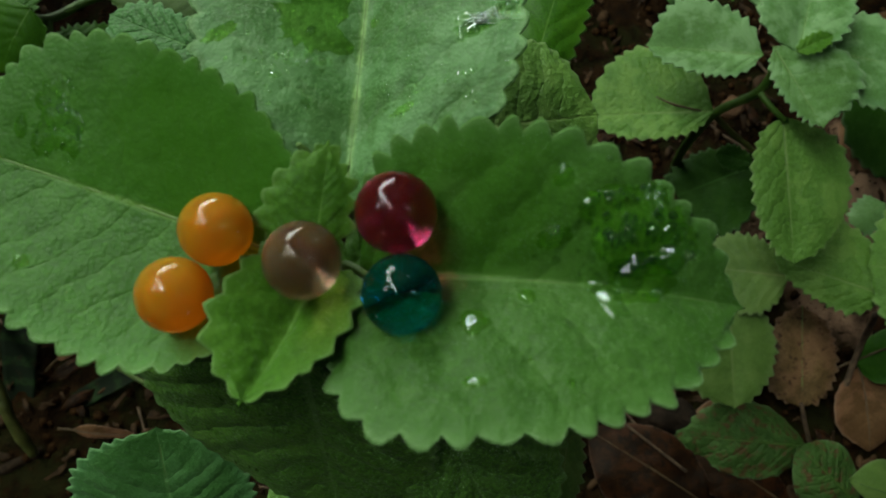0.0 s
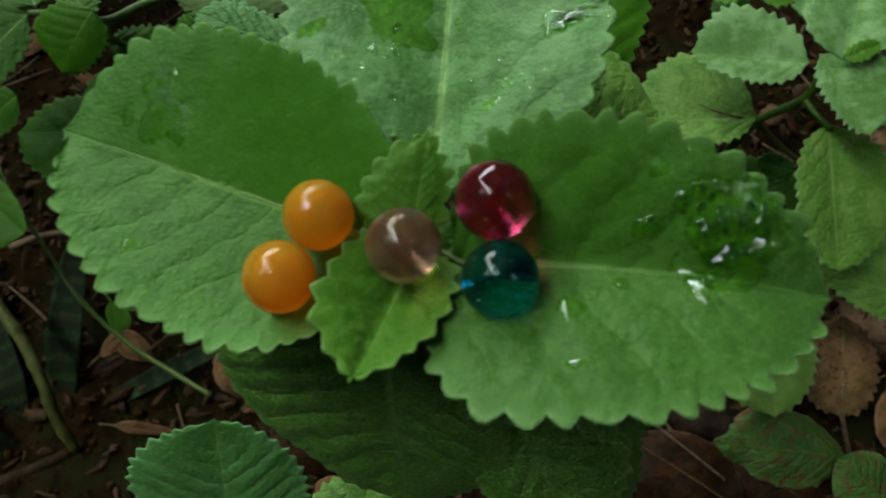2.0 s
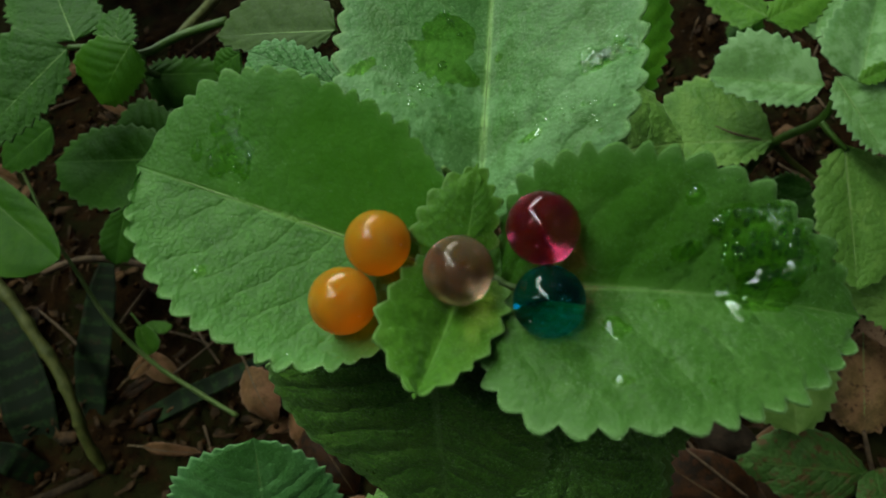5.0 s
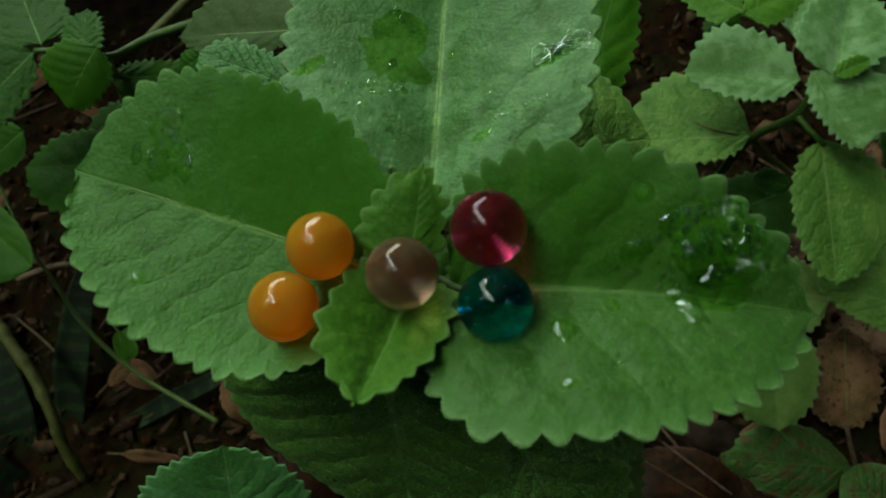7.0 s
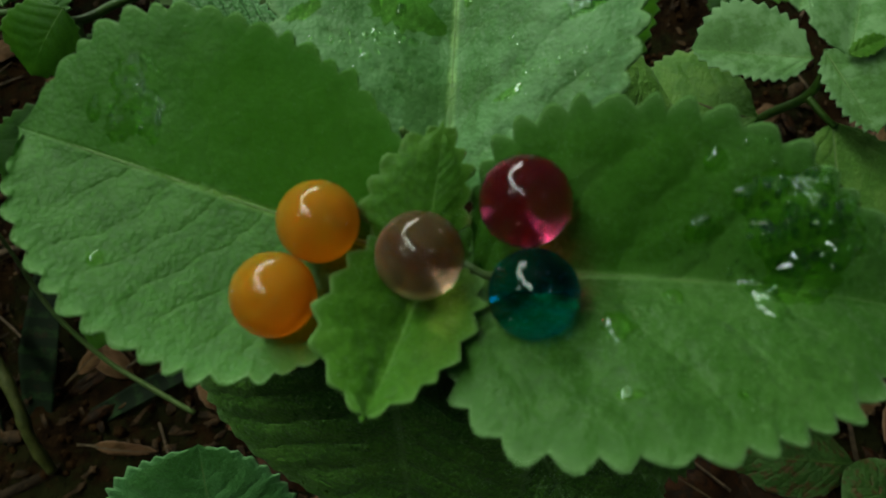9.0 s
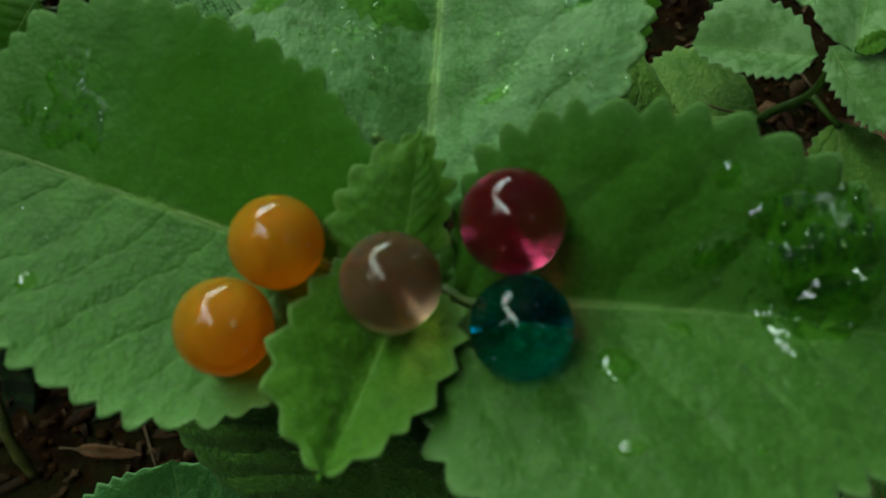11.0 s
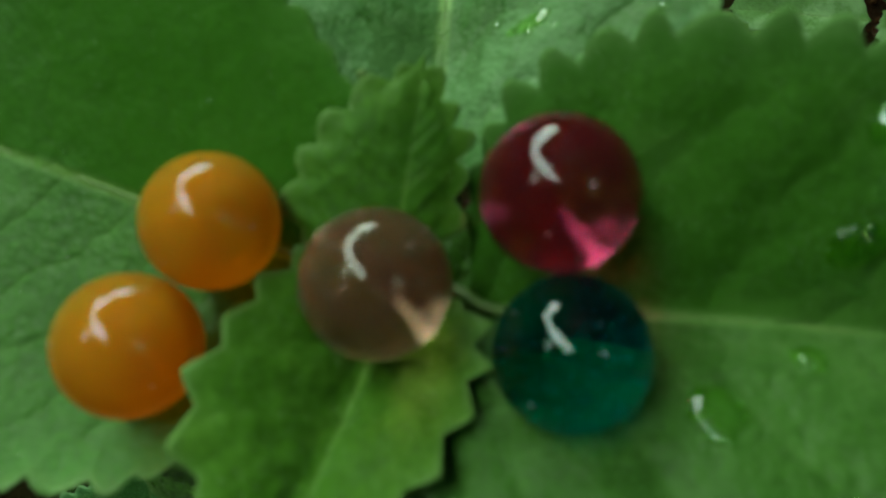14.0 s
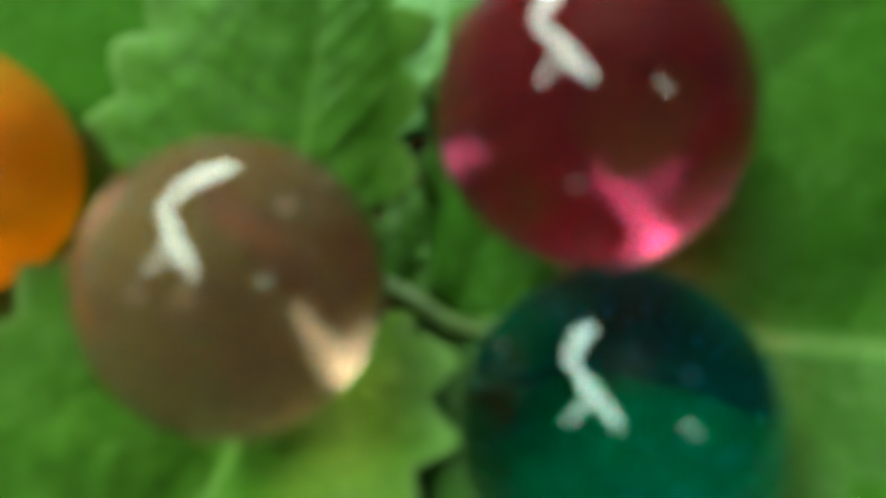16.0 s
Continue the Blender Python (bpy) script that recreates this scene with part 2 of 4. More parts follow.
DEAD_PALE = leaf_material("dry_pale_leaf", (0.052, 0.026, 0.010), (0.115, 0.062, 0.027), (0.17, 0.11, 0.06), sheen=0.0, through_light=0.08, rough=0.7, spots=0.36, spot_colour=(0.03, 0.016, 0.008), speck=0.0, gloss=0.12, bumps=0.0002)


def plain_material(name, a, b, scale, rough=0.7, relief=0.001, spec=0.3, moss=None, clay=None):
    m, nodes, links, bsdf = node_material(name)
    k = Net(m)
    coarse = k.noise(scale, 5, 0.6)
    fine = k.noise(scale * 7, 4, 0.65)
    col = k.mix(k.step(coarse, 0.32, 0.7), rgb(*a), rgb(*b))
    col = k.mix(k.step(fine, 0.35, 0.7, 0.0, 0.5), col, rgb(*[c * 0.45 for c in a]))
    if moss:
        col = k.mix(k.step(k.noise(scale * 0.4, 5, 0.7), 0.46, 0.62, 0.0, 0.8), col, rgb(*moss))
    if clay:
        away = nodes.new("ShaderNodeVectorMath")
        away.operation = "DISTANCE"
        links.new(k.place(), away.inputs[0])
        away.inputs[1].default_value = (0.38, 0.26, 0.03)
        fray = k.math("MULTIPLY", k.math("SUBTRACT", k.noise(18, 5, 0.65), 0.5), 0.22)
        bare = k.step(k.math("ADD", away.outputs["Value"], fray), 0.08, 0.14, 1.0, 0.0)
        col = k.mix(k.math("MULTIPLY", bare, k.step(fine, 0.30, 0.42, 0.35, 1.0)), col, rgb(*clay))
    links.new(col, bsdf.inputs["Base Color"])
    bsdf.inputs["Roughness"].default_value = rough
    bsdf.inputs["Specular IOR Level"].default_value = spec
    links.new(k.bump(k.math("ADD", coarse, fine), relief, 0.8), bsdf.inputs["Normal"])
    return m


# near-black browns: deep shade under the herbs is put into these three colours
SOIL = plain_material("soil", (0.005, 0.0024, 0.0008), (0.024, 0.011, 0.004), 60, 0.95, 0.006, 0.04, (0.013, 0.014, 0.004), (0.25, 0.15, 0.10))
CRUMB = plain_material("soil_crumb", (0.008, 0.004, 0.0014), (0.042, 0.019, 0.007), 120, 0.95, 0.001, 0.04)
LITTER_BITS = plain_material("crumbled_leaf", (0.012, 0.006, 0.0022), (0.07, 0.035, 0.015), 75, 0.8, 0.0006, 0.15)
STEM = plain_material("green_stem", (0.026, 0.070, 0.006), (0.052, 0.105, 0.013), 160, 0.5, 0.0004)
BUBBLE = plain_material("pale_speck", (0.5, 0.46, 0.42), (0.65, 0.6, 0.55), 900, 0.4, 0.00001)
DOWN = plain_material("leaf_down", (0.20, 0.40, 0.14), (0.36, 0.54, 0.28), 300, 0.5, 0.00001, 0.2)
STEM_OLD = plain_material("brown_green_stem", (0.042, 0.052, 0.008), (0.085, 0.088, 0.018), 120, 0.6, 0.0006)
TWIG = plain_material("dry_twig", (0.05, 0.03, 0.018), (0.13, 0.08, 0.048), 150, 0.8, 0.0006)
BARK = plain_material("dark_bark", (0.012, 0.007, 0.004), (0.04, 0.024, 0.014), 140, 0.85, 0.001, 0.1)
CLAY = plain_material("red_clay", (0.06, 0.032, 0.018), (0.15, 0.082, 0.048), 60, 0.95, 0.003, 0.04)
STONE = plain_material("dark_stone", (0.008, 0.005, 0.003), (0.024, 0.014, 0.009), 70, 0.8, 0.002, 0.1)
RIB = plain_material("leaf_rib", (0.08, 0.165, 0.03), (0.125, 0.225, 0.05), 300, 0.5, 0.0001)
RIB_DRY = plain_material("dry_rib", (0.045, 0.026, 0.011), (0.085, 0.050, 0.022), 300, 0.6, 0.0001)
STRAW = plain_material("green_straw", (0.045, 0.09, 0.014), (0.085, 0.125, 0.032), 100, 0.5, 0.0003)


def banded_material():
    """Dark green with pale cross bands."""
    m, nodes, links, bsdf = node_material("banded_leaf")
    k = Net(m)
    uv = nodes.new("ShaderNodeUVMap").outputs[0]
    sep = nodes.new("ShaderNodeSeparateXYZ")
    links.new(uv, sep.inputs[0])
    wob = k.math("MULTIPLY", k.noise(70, 4, 0.7), 4.0)
    band = k.math("SINE", k.math("ADD", k.math("MULTIPLY", sep.outputs[0], 60.0), wob))
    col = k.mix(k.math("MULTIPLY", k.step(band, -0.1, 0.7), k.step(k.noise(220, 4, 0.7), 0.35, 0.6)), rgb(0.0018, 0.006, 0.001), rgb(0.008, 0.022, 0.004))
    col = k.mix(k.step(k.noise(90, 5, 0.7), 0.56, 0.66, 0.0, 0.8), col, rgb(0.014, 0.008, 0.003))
    links.new(col, bsdf.inputs["Base Color"])
    bsdf.inputs["Roughness"].default_value = 0.75
    bsdf.inputs["Specular IOR Level"].default_value = 0.15
    return m


BANDED = banded_material()


def gel_material(name, colour, cloud=0.0, glow=None, soft=0.0, ripple=0.0, shine=0.03, gleam=1.0, pass_through=0.0):
    """Swollen gel or water: tinted and clear under a wet shine, with a share of cloudy gel that scatters light."""
    m, nodes, links, bsdf = node_material(name)
    k = Net(m)
    nodes.remove(bsdf)
    normal = k.bump(k.noise(480, 1.5, 0.5), ripple, 1.0) if ripple else None

    def shader(kind, tint, rough=None):
        n = nodes.new(kind)
        n.inputs["Color"].default_value = rgb(*tint)
        if rough is not None:
            n.inputs["Roughness"].default_value = rough
        if normal and "Normal" in n.inputs:
            links.new(normal, n.inputs["Normal"])
        return n

    def mixed(share, a, b):
        n = nodes.new("ShaderNodeMixShader")
        k.put(n.inputs[0], share)
        links.new(a.outputs[0], n.inputs[1]), links.new(b.outputs[0], n.inputs[2])
        return n

    body = shader("ShaderNodeBsdfRefraction", colour, soft)
    body.inputs["IOR"].default_value = 1.335
    if cloud:
        thin = shader("ShaderNodeBsdfTranslucent", glow)
        flat = shader("ShaderNodeSubsurfaceScattering", glow)
        flat.inputs["Scale"].default_value = 0.010
        flat.inputs["Radius"].default_value = (1.0, 0.6, 0.3)
        body = mixed(cloud, body, mixed(0.6, flat, thin))
    if pass_through:
        body = mixed(pass_through, body, shader("ShaderNodeBsdfTransparent", colour))
    fresnel = nodes.new("ShaderNodeFresnel")
    fresnel.inputs["IOR"].default_value = 1.335
    if normal:
        links.new(normal, fresnel.inputs["Normal"])
    wet = mixed(k.math("MULTIPLY", fresnel.outputs[0], gleam), body, shader("ShaderNodeBsdfGlossy", (0.86, 0.90, 1.0), shine))
    links.new(wet.outputs[0], nodes["Material Output"].inputs[0])
    return m


ORANGE = gel_material("orange_gel", (1.0, 0.54, 0.08), 0.80, (1.0, 0.40, 0.03), 0.15, pass_through=0.3)
CLEAR = gel_material("clear_gel", (0.94, 0.74, 0.60), 0.24, (0.38, 0.215, 0.13), 0.25)
RED = gel_material("red_gel", (0.95, 0.32, 0.52), 0.10, (0.60, 0.06, 0.08), 0.26)
TEAL = gel_material("teal_gel", (0.05, 0.54, 0.80), 0.0, (0.0, 0.28, 0.44), 0.07)
WATER = gel_material("water", (0.62, 0.74, 0.40), ripple=0.00012, shine=0.05, gleam=1.5)
DROPLET = gel_material("clear_droplet", (0.70, 0.78, 0.60), ripple=0.00004, shine=0.05, gleam=2.0)
FILM = gel_material("water_film", (0.62, 0.76, 0.34), ripple=0.00022, shine=0.06)
FILM_DEEP = gel_material("soaking_film", (0.52, 0.66, 0.28), ripple=0.0002, shine=0.2, gleam=0.2)

# ---- ways to build ----


def linked(name, verts, faces, material, parent=None, uvs=None, label=""):
    """One smooth mesh object from points and faces."""
    me = bpy.data.meshes.new(name)
    me.from_pydata([tuple(v) for v in verts], [], faces)
    me.polygons.foreach_set("use_smooth", [True] * len(me.polygons))
    if uvs is not None:
        layer = me.uv_layers.new(name="UVMap")
        index = np.empty(len(me.loops), dtype=np.int32)
        me.loops.foreach_get("vertex_index", index)
        layer.data.foreach_set("uv", np.asarray(uvs, dtype=np.float32)[index].ravel())
    me.materials.append(material)
    me.update()
    ob = new(name, me)
    if parent is not None:
        ob.parent = parent
    if label:
        ob["label"] = label
    return ob


def thing(name, label, category, group="", kind=""):
    return tagged(new(name), label, category, group, kind)


TOOTH = ((0.0, 0.0), (0.24, 0.36), (0.46, 0.74), (0.62, 1.0), (0.74, 0.74), (0.88, 0.28))
ROUND_TOOTH = ((0.0, 0.0), (0.13, 0.30), (0.33, 0.76), (0.54, 1.0), (0.72, 0.90), (0.88, 0.42))


def leaf(parent, base, tip, left, right, material=None, teeth=18, depth=0.0022, bend=0.0, bulge=0.05, hollow=None, full=(0.5, 0.6), rows=12, veins=6,
         quilt=0.00045, wave=0.0015, thick=0.0009, seed=0, lobe=0.0, fade_in=0.14, label="", name="leaf", tooth=TOOTH, rib=True):
    """A toothed leaf blade from its base and tip and the widest point of each margin (left and right as seen from the base, upper side up)."""
    rng = random.Random(seed * 977 + 13)
    base, tip = np.array(base), np.array(tip)
    axis = tip - base
    length = np.linalg.norm(axis)
    up = np.cross(axis, np.array(left) - np.array(right))
    up /= np.linalg.norm(up)

    def mid(s):
        return base + np.outer(s, axis) + np.outer(4 * s * (1 - s) * bend * length, up)

    n = teeth * len(tooth)
    fine = 0.5 - 0.5 * np.cos(np.pi * np.linspace(0.015, 0.985, 800))
    sides = []
    for point, sign in ((left, 1), (right, -1)):
        point = np.array(point)
        s0 = min(0.72, max(0.2, float(np.dot(point - base, axis)) / length ** 2))
        out = point - mid(np.array([s0]))[0]
        out -= axis * np.dot(out, axis) / length ** 2

        def width(s):
            low = np.clip((s0 - s) / s0, 0, 1)
            high = np.clip((s - s0) / (1 - s0), 0, 1)
            return (1 - low ** 2) ** full[0] * (1 - high ** 2) ** full[1]

        edge = mid(fine) + np.outer(width(fine), out) - np.outer(lobe * width(fine) * (1 - fine) ** 3, axis)
        run = np.concatenate([[0], np.cumsum(np.linalg.norm(np.diff(edge, axis=0), axis=1))])
        marks, heights = [], []
        starts = np.cumsum([0] + [1 + rng.uniform(-0.28, 0.28) for _ in range(teeth)])
        starts /= starts[-1]
        for i in range(teeth):
            size = rng.uniform(0.65, 1.2)
            for p, h in tooth:
                marks.append(starts[i] + (starts[i + 1] - starts[i]) * p)
                heights.append(h * size)
        marks.append(1.0), heights.append(0.3)
        s = np.interp(np.array(marks) * run[-1], run, fine)
        edge = mid(s) + np.outer(width(s), out) - np.outer(lobe * width(s) * (1 - s) ** 3, axis)
        along = np.gradient(edge, axis=0)
        beside = np.cross(along, np.cross(axis, out))
        beside /= np.linalg.norm(beside, axis=1)[:, None] + 1e-9
        if np.dot(beside[len(s) // 2], out) < 0:
            beside *= -1.0
        fade = np.minimum(1, np.minimum(s / fade_in, (1 - s) / 0.05))
        edge = edge - beside * 0.85 * depth
        spike = beside * (np.array(heights) * depth * fade)[:, None]
        ribs, grid = mid(s), []
        for j in range(rows + 1):
            v = 1 - (1 - j / rows) ** 1.5
            rise = max(0.0, (v - 0.80) / 0.20)
            p = ribs + (edge - ribs) * v + spike * rise * rise
            puff = (bulge if sign > 0 else bulge if hollow is None else hollow) * np.linalg.norm(out) * width(s) * 4 * v * (1 - v)
            q = quilt * (0.5 - 0.5 * np.cos(2 * np.pi * veins * (s - 0.28 * v))) * min(1, v * 5) * (1 - v ** 6) * np.clip((1 - s) / 0.3, 0, 1)
            rough = [wave * (noise.noise(Vector(x * 42 + seed)) * (0.3 + v)) + 0.0002 * noise.noise(Vector(x * 160)) for x in p]
            grid.append((p + up * (puff + q + np.array(rough))[:, None], s, np.full(len(s), v * sign)))
        sides.append(grid)
    # both halves share the rib: the right half's rib line takes over the left's
    count = n + 1
    lines = [g for g in reversed(sides[0])] + sides[1][1:]
    top = np.concatenate([g[0] for g in lines])
    uv = np.concatenate([np.stack([g[1], g[2]], axis=1) for g in lines])
    cols = len(lines)
    faces = []
    total = cols * count
    for j in range(cols - 1):
        for i in range(n):
            a, b, c, d = j * count + i, j * count + i + 1, (j + 1) * count + i + 1, (j + 1) * count + i
            faces.append((a, d, c, b))
            faces.append((a + total, b + total, c + total, d + total))
    rim = [i for i in range(count)] + [j * count + n for j in range(1, cols)] + [(cols - 1) * count + i for i in range(n - 1, -1, -1)] + [j * count for j in range(cols - 2, 0, -1)]
    for a, b in zip(rim, rim[1:] + rim[:1]):
        faces.append((a, b, b + total, a + total))
    inner = np.concatenate([np.full(count, 1.0 if 0 < j < cols - 1 else 0.75) for j in range(cols)])
    low = top - up * (thick * inner)[:, None]
    blade = linked(name, np.concatenate([top, low]), faces, material or LEAF, parent, np.concatenate([uv, uv]), label)
    if rib and material not in (LEAF_SHADED, LEAF_DEEP_SHADED, LEAF_SHADE, LEAF_OLD):
        spine = sides[0][0][0]
        marks = [int(n * f) for f in (0.02, 0.2, 0.4, 0.6, 0.8, 0.93)]
        thick_rib = min(0.0005, 0.008 * length)
        tube(blade, "midrib", [spine[i] - up * thick_rib * 0.45 for i in marks], [thick_rib * f for f in (1.0, 0.9, 0.75, 0.6, 0.42, 0.2)], RIB, 6, 4)
    return blade


def tube(parent, name, points, radii, material, sides=10, steps=8, label="", knobs=0.0):
    """A smooth tube through the points (Catmull-Rom), closed at its ends."""
    pts = [Vector(p) for p in points]
    ext = [pts[0] * 2 - pts[1]] + pts + [pts[-1] * 2 - pts[-2]]
    line, rad = [], []
    for i in range(len(pts) - 1):
        p0, p1, p2, p3 = ext[i:i + 4]
        for k in range(steps + (i == len(pts) - 2)):
            t = k / steps
            line.append(0.5 * (2 * p1 + (p2 - p0) * t + (2 * p0 - 5 * p1 + 4 * p2 - p3) * t * t + (3 * p1 - p0 - 3 * p2 + p3) * t ** 3))
            swell = 1 + knobs * math.exp(-((t - 0.5) / 0.12) ** 2)
            rad.append((radii[i] + (radii[i + 1] - radii[i]) * t) * swell)
    verts, faces = [], []
    side = Vector((0.3, 0.9, 0.1))
    for i, p in enumerate(line):
        way = (line[min(i + 1, len(line) - 1)] - line[max(i - 1, 0)]).normalized()
        side = (side - way * side.dot(way)).normalized()
        other = way.cross(side)
        for k in range(sides):
            a = 2 * math.pi * k / sides
            r = rad[i] * (1 + 0.08 * noise.noise(p * 90 + Vector((k, 0, 0))))
            verts.append(p + (side * math.cos(a) + other * math.sin(a)) * r)
    for i in range(len(line) - 1):
        for k in range(sides):
            a, b = i * sides + k, i * sides + (k + 1) % sides
            faces.append((a, b, b + sides, a + sides))
    faces.append(tuple(range(sides - 1, -1, -1)))
    faces.append(tuple(range((len(line) - 1) * sides, len(line) * sides)))
    return linked(name, verts, faces, material, parent, None, label)


def slope(x):
    """The lie of the ground: it rises gently to one side."""
    return max(-0.06, min(0.06, 0.1 * x))


def ground_height(x, y):
    v = Vector((x, y, 0))
    near = math.exp(-(x * x + y * y) / 2.0)
    return slope(x) + near * (0.012 * noise.noise(v * 9) + 0.006 * noise.noise(v * 31) + 0.0025 * noise.noise(v * 95)) - 0.006


# ---- ground ----


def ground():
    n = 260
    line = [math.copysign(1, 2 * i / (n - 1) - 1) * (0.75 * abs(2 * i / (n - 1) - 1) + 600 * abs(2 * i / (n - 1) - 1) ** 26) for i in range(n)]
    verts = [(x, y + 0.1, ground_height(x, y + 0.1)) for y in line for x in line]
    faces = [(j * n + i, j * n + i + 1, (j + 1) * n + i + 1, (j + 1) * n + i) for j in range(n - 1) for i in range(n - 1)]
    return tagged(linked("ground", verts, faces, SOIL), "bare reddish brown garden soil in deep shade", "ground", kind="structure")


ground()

# ---- the herb with the beads on it ----
herb = thing("herb_plant", "broad-leaved hairy green herb with toothed wet leaves", "plant")
leaf_r = leaf(herb, (-0.0168, 0.0521, 0.4570), (0.0552, 0.0434, 0.4640), (0.0104, 0.0743, 0.4800), (-0.0012, 0.0163, 0.4770), LEAF, teeth=19, depth=0.0027, tooth=ROUND_TOOTH, full=(0.68, 0.62), bend=0.085, bulge=0.05, seed=1, lobe=0.22, rows=16, wave=0.001, label="broad leaf with a puddle and drops of water")
leaf_l = leaf(herb, (-0.0280, 0.0530, 0.4640), (-0.0976, 0.0780, 0.4640), (-0.0650, 0.0330, 0.4630), (-0.0590, 0.0950, 0.4760), LEAF_PALE, teeth=21, depth=0.0021, tooth=ROUND_TOOTH, full=(0.38, 0.52), seed=2, lobe=0.02, fade_in=0.25, bulge=-0.07, hollow=0.0, quilt=0.0002, veins=9, rows=16, wave=0.001, label="broad leaf, wet towards its tip")
leaf_t = leaf(herb, (-0.0210, 0.0680, 0.4490), (-0.0156, 0.1718, 0.4520), (-0.0572, 0.1223, 0.4580), (0.0181, 0.1073, 0.4680), LEAF_SILVER, teeth=22, depth=0.0022, tooth=ROUND_TOOTH, quilt=0.0006, veins=7, full=(0.46, 0.5), seed=3, rows=16, wave=0.001, label="grey-green leaf with wet patches")
leaf_up = leaf(herb, (-0.0240, 0.0530, 0.4640), (-0.0210, 0.0730, 0.4740), (-0.0350, 0.0590, 0.4700), (-0.0160, 0.0610, 0.4680), LEAF_YOUNG, teeth=7, depth=0.0019, tooth=ROUND_TOOTH, wave=0.0018, bend=0.05, quilt=0.0003, seed=4, rib=False, full=(0.3, 0.8), fade_in=0.05, label="small young leaf standing up")
leaf_low = leaf(herb, (-0.0240, 0.0510, 0.4610), (-0.0320, 0.0230, 0.4780), (-0.0150, 0.0410, 0.4690), (-0.0400, 0.0430, 0.4740), LEAF_YOUNG, teeth=8, depth=0.0021, tooth=TOOTH, wave=0.0022, bend=-0.10, quilt=0.0004, seed=5, rib=False, full=(0.3, 0.85), fade_in=0.05, lobe=0.12, label="small young leaf folded under a clear bead")
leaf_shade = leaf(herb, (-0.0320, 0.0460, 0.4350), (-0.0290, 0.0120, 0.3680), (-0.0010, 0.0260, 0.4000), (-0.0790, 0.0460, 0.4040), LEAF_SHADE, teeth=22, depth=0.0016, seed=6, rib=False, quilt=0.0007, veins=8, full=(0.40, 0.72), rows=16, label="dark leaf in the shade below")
leaf(herb, (0.0070, 0.0290, 0.4400), (0.0290, 0.0260, 0.4320), (0.0180, 0.0310, 0.4400), (0.0180, 0.0200, 0.4340), LEAF_SHADE, teeth=10, depth=0.0016, seed=61, rows=8, label="small dark leaf under the broad one")
leaf(herb, (0.0420, 0.0440, 0.3400), (0.0390, 0.0130, 0.3200), (0.0480, 0.0290, 0.3300), (0.0260, 0.0280, 0.3300), LEAF_OLD, teeth=10, depth=0.0016, seed=62, rows=8, label="dull olive leaf in the shade below")
leaf(herb, (-0.0067, 0.0449, 0.4100), (0.0185, 0.0029, 0.3700), (0.0322, 0.0265, 0.3850), (-0.0091, 0.0160, 0.3850), LEAF_SHADE, teeth=18, depth=0.0016, seed=7)
leaf(herb, (0.0090, 0.1280, 0.3850), (0.0530, 0.1420, 0.3700), (0.0340, 0.1710, 0.3750), (0.0300, 0.1120, 0.3750), LEAF_WORN, teeth=16, depth=0.0018, seed=8, rib=False, full=(0.45, 0.5), label="dark leaf between the broad ones")
leaf(herb, (0.0285, 0.1500, 0.3700), (0.0531, 0.2356, 0.3600), (0.0228, 0.1994, 0.3600), (0.0556, 0.1915, 0.3600), LEAF_SAP, teeth=14, seed=9, rib=False)
leaf(herb, (-0.0526, 0.1168, 0.4350), (-0.0874, 0.1334, 0.4340), (-0.0704, 0.1088, 0.4340), (-0.0750, 0.1367, 0.4340), LEAF_FRONT, teeth=14, depth=0.0014, seed=10, tooth=ROUND_TOOTH, rib=False)
tube(herb, "stem", [(-0.0163, 0.0525, 0.452), (-0.012, 0.056, 0.40), (-0.004, 0.07, 0.25), (0.0, 0.08, 0.1), (0.004, 0.085, -0.02)], [0.003, 0.0036, 0.0042, 0.005, 0.006], STEM)
tube(herb, "petiole", [(-0.0163, 0.0525, 0.449), (-0.0190, 0.0540, 0.4570), (-0.0170, 0.0530, 0.4590), (-0.0140, 0.0510, 0.4600), (-0.0080, 0.0500, 0.4620)], [0.0014, 0.0011, 0.0009, 0.0008, 0.0005], STEM)
tube(herb, "petiole", [(-0.0163, 0.0525, 0.450), (-0.0251, 0.0572, 0.4580), (-0.0342, 0.0583, 0.4615)], [0.0017, 0.0016, 0.0014], STEM)
tube(herb, "petiole", [(-0.0163, 0.0545, 0.445), (-0.0170, 0.0605, 0.4500), (-0.0185, 0.0693, 0.4475)], [0.0018, 0.0016, 0.0014], STEM)

leaf(herb, (-0.0185, 0.0493, 0.4560), (-0.0145, 0.0655, 0.4555), (-0.0208, 0.0576, 0.4560), (-0.0117, 0.0573, 0.4560), LEAF_YOUNG, teeth=7, depth=0.001, seed=11, rows=8, bulge=0.02, wave=0.0005)
tube(herb, "bud", [(-0.0264, 0.0761, 0.4600), (-0.0276, 0.0764, 0.4630), (-0.0286, 0.0769, 0.4650)], [0.0007, 0.0010, 0.0005], RIB, label="pale yellowish bud between the leaves")



